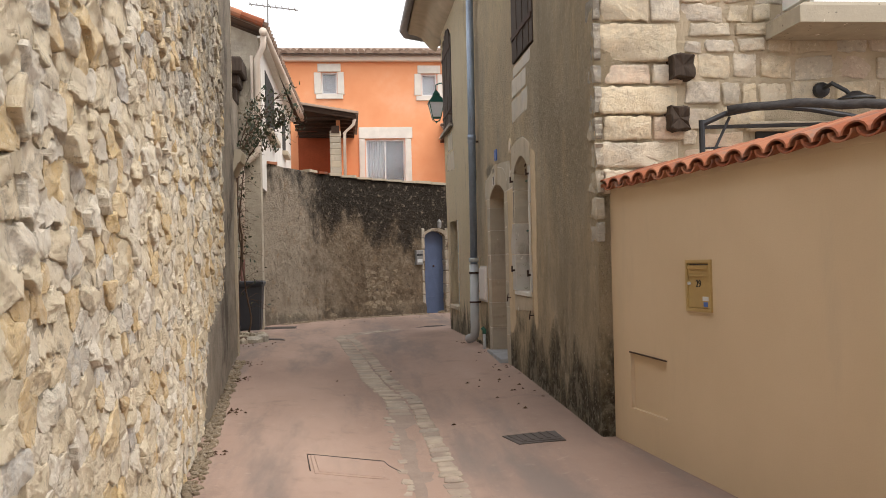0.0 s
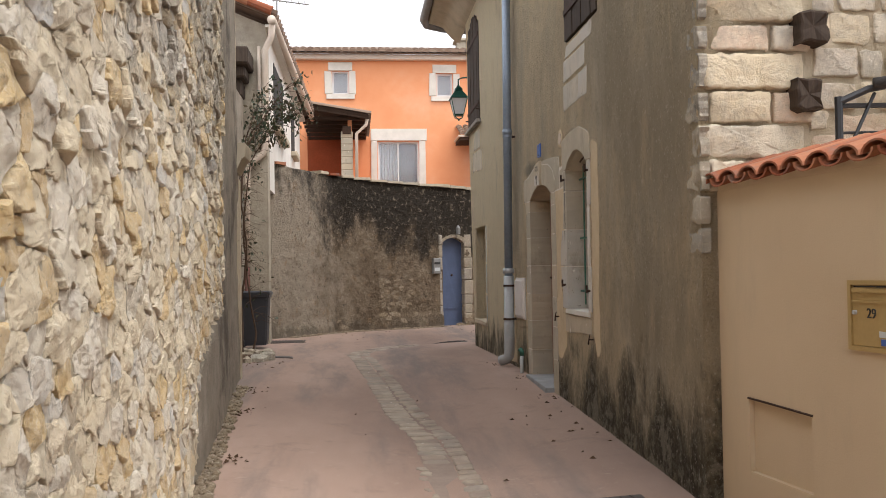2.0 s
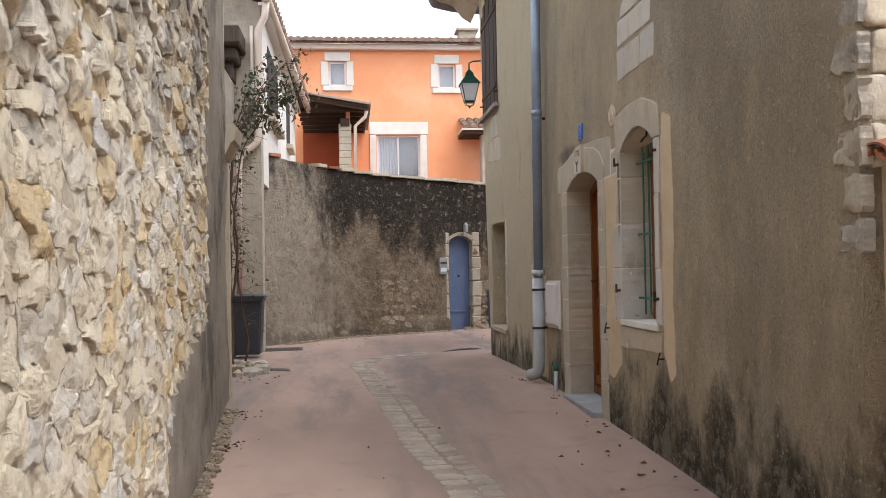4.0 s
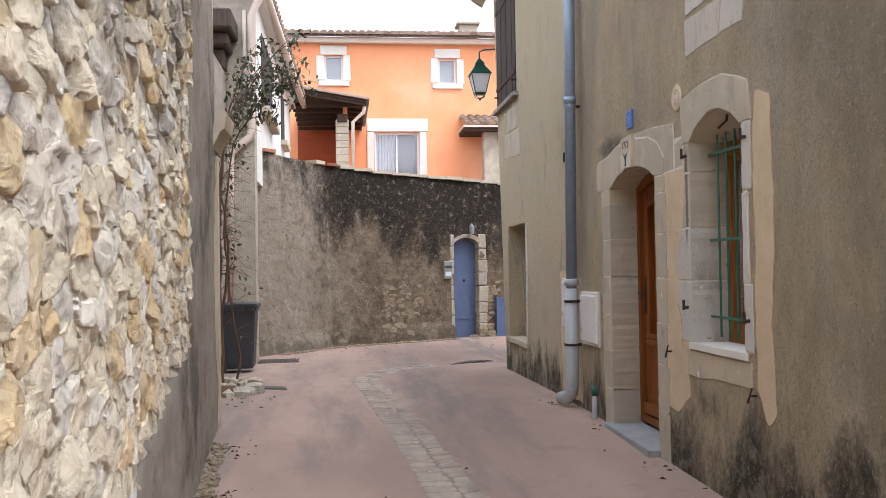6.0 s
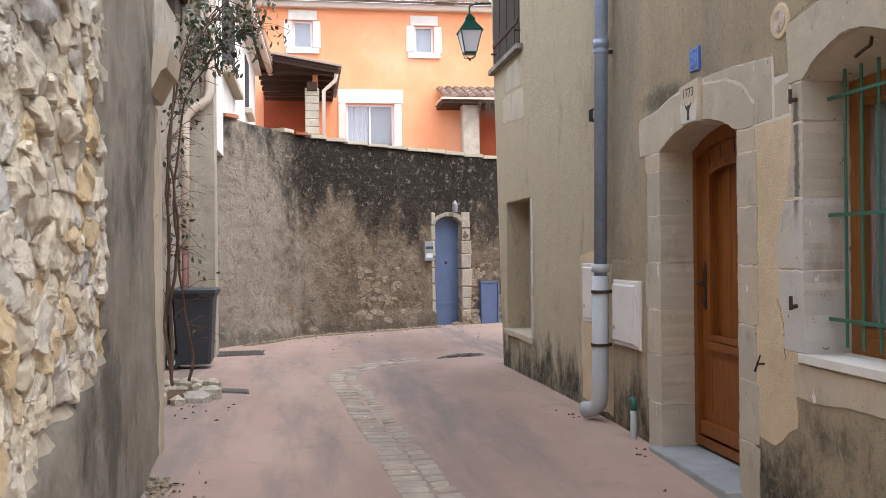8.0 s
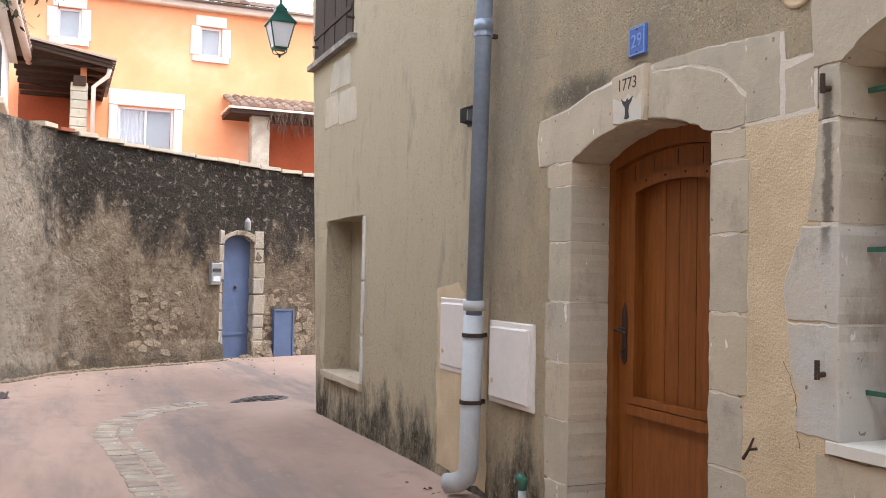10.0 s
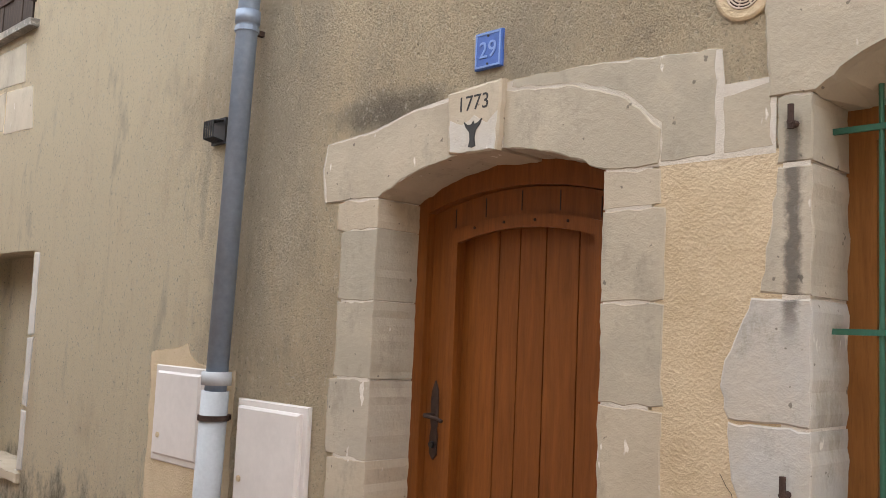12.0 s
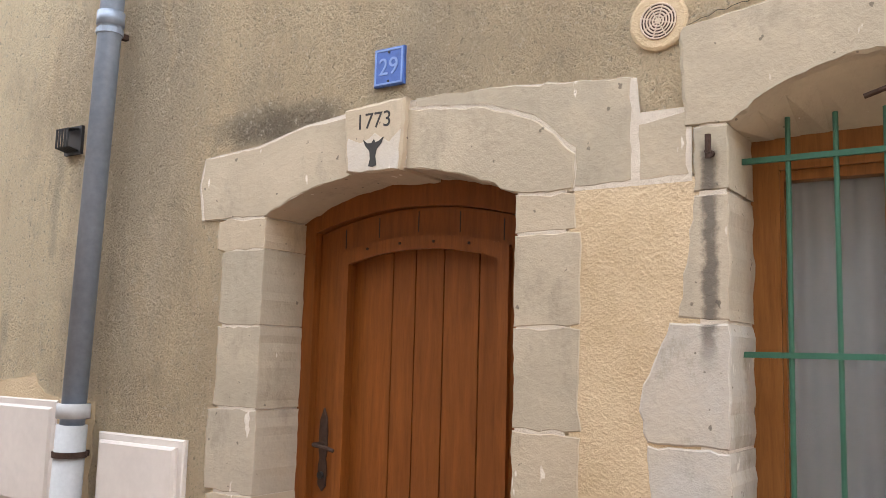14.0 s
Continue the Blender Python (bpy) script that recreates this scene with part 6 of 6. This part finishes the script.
# ---- stone-edged planter with a climbing rose ----
planter = thing("planter", "low ring of rough stones round the rose's foot", "planter")
r9 = random.Random(31)
for k in range(9):
    a = radians(-100 + k * 26)
    u, v = -1.08 + 0.34 * math.cos(a), 16.05 + 0.52 * math.sin(a)
    s = r9.uniform(0.07, 0.13)
    pts = [(u + s * math.cos(b) * r9.uniform(0.8, 1.15), v + s * math.sin(b) * r9.uniform(0.8, 1.3)) for b in [j * math.tau / 7 for j in range(7)]]
    part("stone", slab(bmesh.new(), flat, pts, -0.05, r9.uniform(0.06, 0.11), 0.03, 0.02, 0.018), GREYQUOIN, planter)
for k in range(14):
    u, v, s = -1.08 + r9.uniform(-0.2, 0.25), 16.05 + r9.uniform(-0.35, 0.4), r9.uniform(0.04, 0.08)
    pts = [(u + s * math.cos(b), v + s * math.sin(b)) for b in [j * math.tau / 6 for j in range(6)]]
    part("pebble", slab(bmesh.new(), flat, pts, -0.05, r9.uniform(0.08, 0.14), 0.02, 0.01, 0.01), STONY, planter)
soil = part("soil", slab(bmesh.new(), flat, [(-1.08 + 0.3 * math.cos(j * math.tau / 12), 16.05 + 0.48 * math.sin(j * math.tau / 12)) for j in range(12)], -0.05, 0.06, 0.03, 0.02), DRYLEAF, planter)


def climbing_rose():
    r = random.Random(17)
    ob = thing("climbing_rose", "leafy climbing rose with bare woody stems by the wall", "rose")
    tips = []
    stems = [[(-1.1, 16.0, 0.15), (-1.16, 16.0, 0.9), (-1.12, 16.05, 1.8), (-1.15, 16.1, 2.6), (-1.0, 16.2, 3.4), (-0.7, 16.3, 3.9)],
             [(-1.0, 16.1, 0.15), (-0.93, 16.1, 0.6), (-1.02, 16.1, 1.2), (-1.1, 16.15, 2.0), (-1.0, 16.2, 3.0), (-0.65, 16.3, 3.6), (-0.3, 16.4, 3.75)],
             [(-1.1, 16.0, 0.4), (-1.18, 16.3, 1.4), (-1.2, 16.5, 2.4), (-1.1, 16.6, 3.4), (-0.9, 16.7, 4.05)],
             [(-1.12, 16.0, 1.0), (-1.02, 15.9, 1.7), (-1.08, 15.8, 2.4), (-1.05, 15.9, 3.1), (-0.8, 16.0, 3.6), (-0.5, 16.0, 4.0)]]
    for st in stems:
        pts = [Vector(p) for p in st]
        fine = []
        for a, b in zip(pts, pts[1:]):
            for k in range(4):
                fine.append(a.lerp(b, k / 4) + Vector((r.uniform(-0.015, 0.015), r.uniform(-0.015, 0.015), 0)))
        fine.append(pts[-1])
        part("stem", tube(bmesh.new(), fine, 0.017, 6, 0.35), TWIG, ob)
        tips += [(p, 0) for p in fine[5:]]
    twig = bmesh.new()
    leaves = bmesh.new()
    for p, _ in tips:
        high = p.z > 3.25
        for _ in range(5 if high else 4):
            d = Vector((r.uniform(-0.3, 1.0), r.uniform(-0.6, 0.6), r.uniform(-0.5, 0.7)))
            l = r.uniform(0.2, 0.55) if high else r.uniform(0.12, 0.4)
            q = [p, p + d * l * 0.5 + Vector((0, 0, 0.03)), p + d * l + Vector((0, 0, -0.03))]
            tube(twig, q, 0.004, 4, 0.5)
            for _ in range(r.randint(4, 8) if high else r.choice((0, 0, 1, 2))):
                c = q[1].lerp(q[2], r.random()) + Vector((r.gauss(0, 0.05), r.gauss(0, 0.05), r.gauss(0, 0.05)))
                s = r.uniform(0.022, 0.040)
                m = Euler((r.uniform(0, 6), r.uniform(0, 6), r.uniform(0, 6))).to_matrix()
                shape = [(-1, 0, 0), (-0.3, -0.55, 0.15), (0.5, -0.4, 0.1), (1.1, 0, -0.1), (0.5, 0.4, 0.1), (-0.3, 0.55, 0.15)]
                leaves.faces.new([leaves.verts.new(c + m @ (Vector(v) * s)) for v in shape])
    tagged(part("brushwood", twig, TWIG, ob), kind="stuff")
    tagged(part("foliage", leaves, LEAF, ob), kind="stuff")


climbing_rose()

# ---- aerial on the roof ----
aerial = thing("aerial", "thin metal television aerial on the pale house", "aerial")
part("mast", tube(bmesh.new(), [(-1.75, 30, 7.0), (-1.72, 30, 9.8)], 0.028, 6), DULLGREY, aerial)
part("boom", tube(bmesh.new(), [(-2.3, 30, 9.52), (-0.8, 30.3, 9.42)], 0.02, 6), DULLGREY, aerial)
for k in range(8):
    x = -2.25 + k * 0.19
    part("rod", tube(bmesh.new(), [(x, 29.8 + k * 0.03, 9.52 - k * 0.012), (x + 0.03, 30.25 + k * 0.03, 9.52 - k * 0.012)], 0.014, 4), DULLGREY, aerial)

# ---- clay tiles on the garden wall's top ----
for u in (0.15, 0.55, 2.0, 2.35, 2.7):
    part("coping_tile", slab(bmesh.new(), at_far, wobble(rect(u, far_top(u) + 0.0, u + 0.3, far_top(u) + 0.06), 0.01), -0.35, 0.06, 0.015), TERRACOTTA if u < 1 or u == 2.35 else DRESSED, far)
for k in range(18):
    u = 3.0 + k * 0.42
    part("coping_stone", slab(bmesh.new(), at_far, wobble(rect(u, far_top(u) - 0.01, u + 0.41, far_top(u) + 0.05), 0.012), -0.42, 0.05, 0.015), DRESSED, far)

# ---- stone-sett channel down the lane ----
def channel():
    ob = setting(new("channel"), "worn stone-sett gutter winding down the lane", "gutter")
    r = random.Random(8)
    pts, y = [], 0.5
    for a, b in zip(CHANNEL[1:], CHANNEL[2:]):
        for k in range(12):
            w = k / 12
            pts.append(Vector((a[1] + (b[1] - a[1]) * w, a[0] + (b[0] - a[0]) * w, 0)))
    pts = [Vector((1.12, 1.5 + 0.25 * k, 0)) for k in range(22)] + pts + [Vector((1.15, 19.4, 0)), Vector((1.45, 19.55, 0)), Vector((1.7, 19.6, 0))]
    run, dist = [pts[0]], 0.0
    step = 0.135
    carry = 0.0
    for a, b in zip(pts, pts[1:]):
        l = (b - a).length
        t = step - carry
        while t <= l:
            run.append(a.lerp(b, t / l))
            t += step
        carry = (carry + l) % step
    strip, last = bmesh.new(), None
    for i in range(1, len(run) - 1):
        d = (run[i + 1] - run[i - 1]).normalized()
        n = Vector((d.y, -d.x, 0))
        worn = interp(run[i].y, [(4, 0.0), (11.5, 0.0), (15, -0.002)])
        c = run[i] + n * 0.125
        w, h = 0.066 + r.uniform(-0.012, 0.012), step * 0.5 - 0.005
        poly = [c - n * w - d * h, c + n * w - d * h, c + n * w + d * h, c - n * w + d * h]
        poly = [(p.x + r.uniform(-0.008, 0.008), p.y + r.uniform(-0.008, 0.008)) for p in poly]
        part("sett", slab(bmesh.new(), flat, soften(poly, r, 0.004, (0.15, 0.85)), -0.04, 0.009 + worn + r.uniform(-0.004, 0.004), 0.008), PAVER, ob)
        if run[i].y > 9.5:
            c = run[i] - n * 0.055 + d * step * 0.4
            w, h = 0.098 + r.uniform(-0.01, 0.01), step * 0.5 - 0.005
            poly = [c - n * w - d * h, c + n * w - d * h, c + n * w + d * h, c - n * w + d * h]
            poly = [(p.x + r.uniform(-0.008, 0.008), p.y + r.uniform(-0.008, 0.008)) for p in poly]
            part("sett", slab(bmesh.new(), flat, soften(poly, r, 0.004, (0.15, 0.85)), -0.04, 0.008 + worn * 0.4 + r.uniform(-0.003, 0.003), 0.006), PAVER, ob)
        elif r.random() < 0.75:
            c = run[i] - n * (0.165 + r.uniform(-0.02, 0.02))
            w, h = r.uniform(0.018, 0.045), step * r.uniform(0.3, 0.5)
            poly = [c - n * w - d * h, c + n * w - d * h, c + n * w + d * h, c - n * w + d * h]
            part("sett", slab(bmesh.new(), flat, soften([(p.x, p.y) for p in poly], r, 0.012, (0.15, 0.5, 0.85)), -0.04, 0.006 + worn + r.uniform(-0.003, 0.003), 0.005), PAVER, ob)
        row = []
        for e in (-0.15, -0.05, 0.055):
            p = run[i] + n * (e + r.uniform(-0.012, 0.012))
            row.append(strip.verts.new(flat(p.x, p.y, 0.0035 - 0.002 * (abs(e) < 0.06))))
        if last:
            strip.faces.new((last[0], last[1], row[1], row[0]))
            strip.faces.new((last[1], last[2], row[2], row[1]))
        last = row
    part("strip", strip, GUTTER, ob)


channel()


# ---- bare stones showing through the garden wall, dry vine on the annex ----
def bare_stones():
    r = random.Random(41)
    rest = bmesh.new()
    ua, ub = far_u(1.0), far_u(1.85)
    uc, ud = far_u(3.06), far_u(4.2)
    spots = lambda u, v: ((ua < u < ub and 0.45 < v < 1.25 and r.random() < 0.8) or (uc < u < ud and v < 1.6 and not (far_u(3.38) < u < far_u(3.82) and v < 1.0)) or (v < 0.4 and r.random() < 0.12)) and r.random() < 0.8
    for (u, v), poly in cells(0.2, far_u(4.3), 0.12, 1.7, 0.12, 0.075, 13, 0.95, spots):
        rubble_stone(rest, lambda a, b, d: at_far(a, b, d - 0.002 + max(0, 0.5 - b) * 0.16), poly, r, 0.006, 0.004, calm=0.6)
    tagged(part("rubble", rest, BARE, far), kind="stuff")


bare_stones()
vine = thing("dry_vine", "dry brown creeper hanging from the annex eaves", "vine")
bm = bmesh.new()
r5 = random.Random(55)
for k in range(90):
    x = 5.0 + r5.uniform(0, 1.8)
    p = Vector((x, 33.0 + r5.uniform(-0.1, 0.2), 5.85))
    pts = [p]
    for i in range(4):
        p = p + Vector((r5.uniform(-0.08, 0.08), r5.uniform(-0.04, 0.04), -r5.uniform(0.06, 0.2)))
        pts.append(p)
    tube(bm, pts, 0.009, 4, 0.5)
tagged(part("brushwood", bm, TWIG, vine), kind="stuff")


# ---- quoin returns on the street side, cracks, soffit iron ----
rq = random.Random(77)
v = 1.50
for i, h in enumerate((0.16, 0.19, 0.19, 0.2, 0.19, 0.22, 0.16, 0.3, 0.2, 0.22, 0.24, 0.25)):
    w = (0.10 if i % 2 else 0.19) + rq.uniform(-0.02, 0.05)
    bm = bmesh.new()
    foot = rq.uniform(-0.012, 0.02)
    rubble_stone(bm, at_facade, [(8.03, v + 0.01), (8.03 + w * 0.6, v + 0.01 + foot * 0.5), (8.03 + w, v + 0.03 + foot), (8.03 + w * rq.uniform(0.85, 1.0), v + h - 0.03), (8.03 + w * 0.5, v + h - 0.014), (8.03, v + h - 0.014)], rq, 0.011, 0.004, wob=0.014, calm=0.6)
    part("quoin", bm, GREYQUOIN, facade)
    v += h


def crack(points, width=0.0022):
    """A hairline crack in the wall, a thin dark ragged line."""
    fine = []
    for a, b in zip(points, points[1:]):
        n = max(2, int(math.hypot(b[0] - a[0], b[1] - a[1]) / 0.02))
        for i in range(n):
            w = i / n
            fine.append(at_facade(a[0] + (b[0] - a[0]) * w + rq.uniform(-0.006, 0.006), a[1] + (b[1] - a[1]) * w + rq.uniform(-0.006, 0.006), points[0][2] if len(points[0]) > 2 else 0.005))
    part("crack", tube(bmesh.new(), fine, width, 4), CRACKED, facade)


crack([(11.53, 1.32, 0.005), (11.47, 1.2), (11.45, 1.0)], 0.001)
crack([(11.43, 2.62, 0.004), (11.2, 2.67), (10.9, 2.675)], 0.001)
iron = thing("soffit_hook", "rusty iron hook under the window head", "hook")
part("hook", tube(bmesh.new(), [(2.47, 10.86, 2.46), (2.46, 10.86, 2.40), (2.45, 10.90, 2.385), (2.45, 10.95, 2.37)], 0.008, 6), IRON, iron)
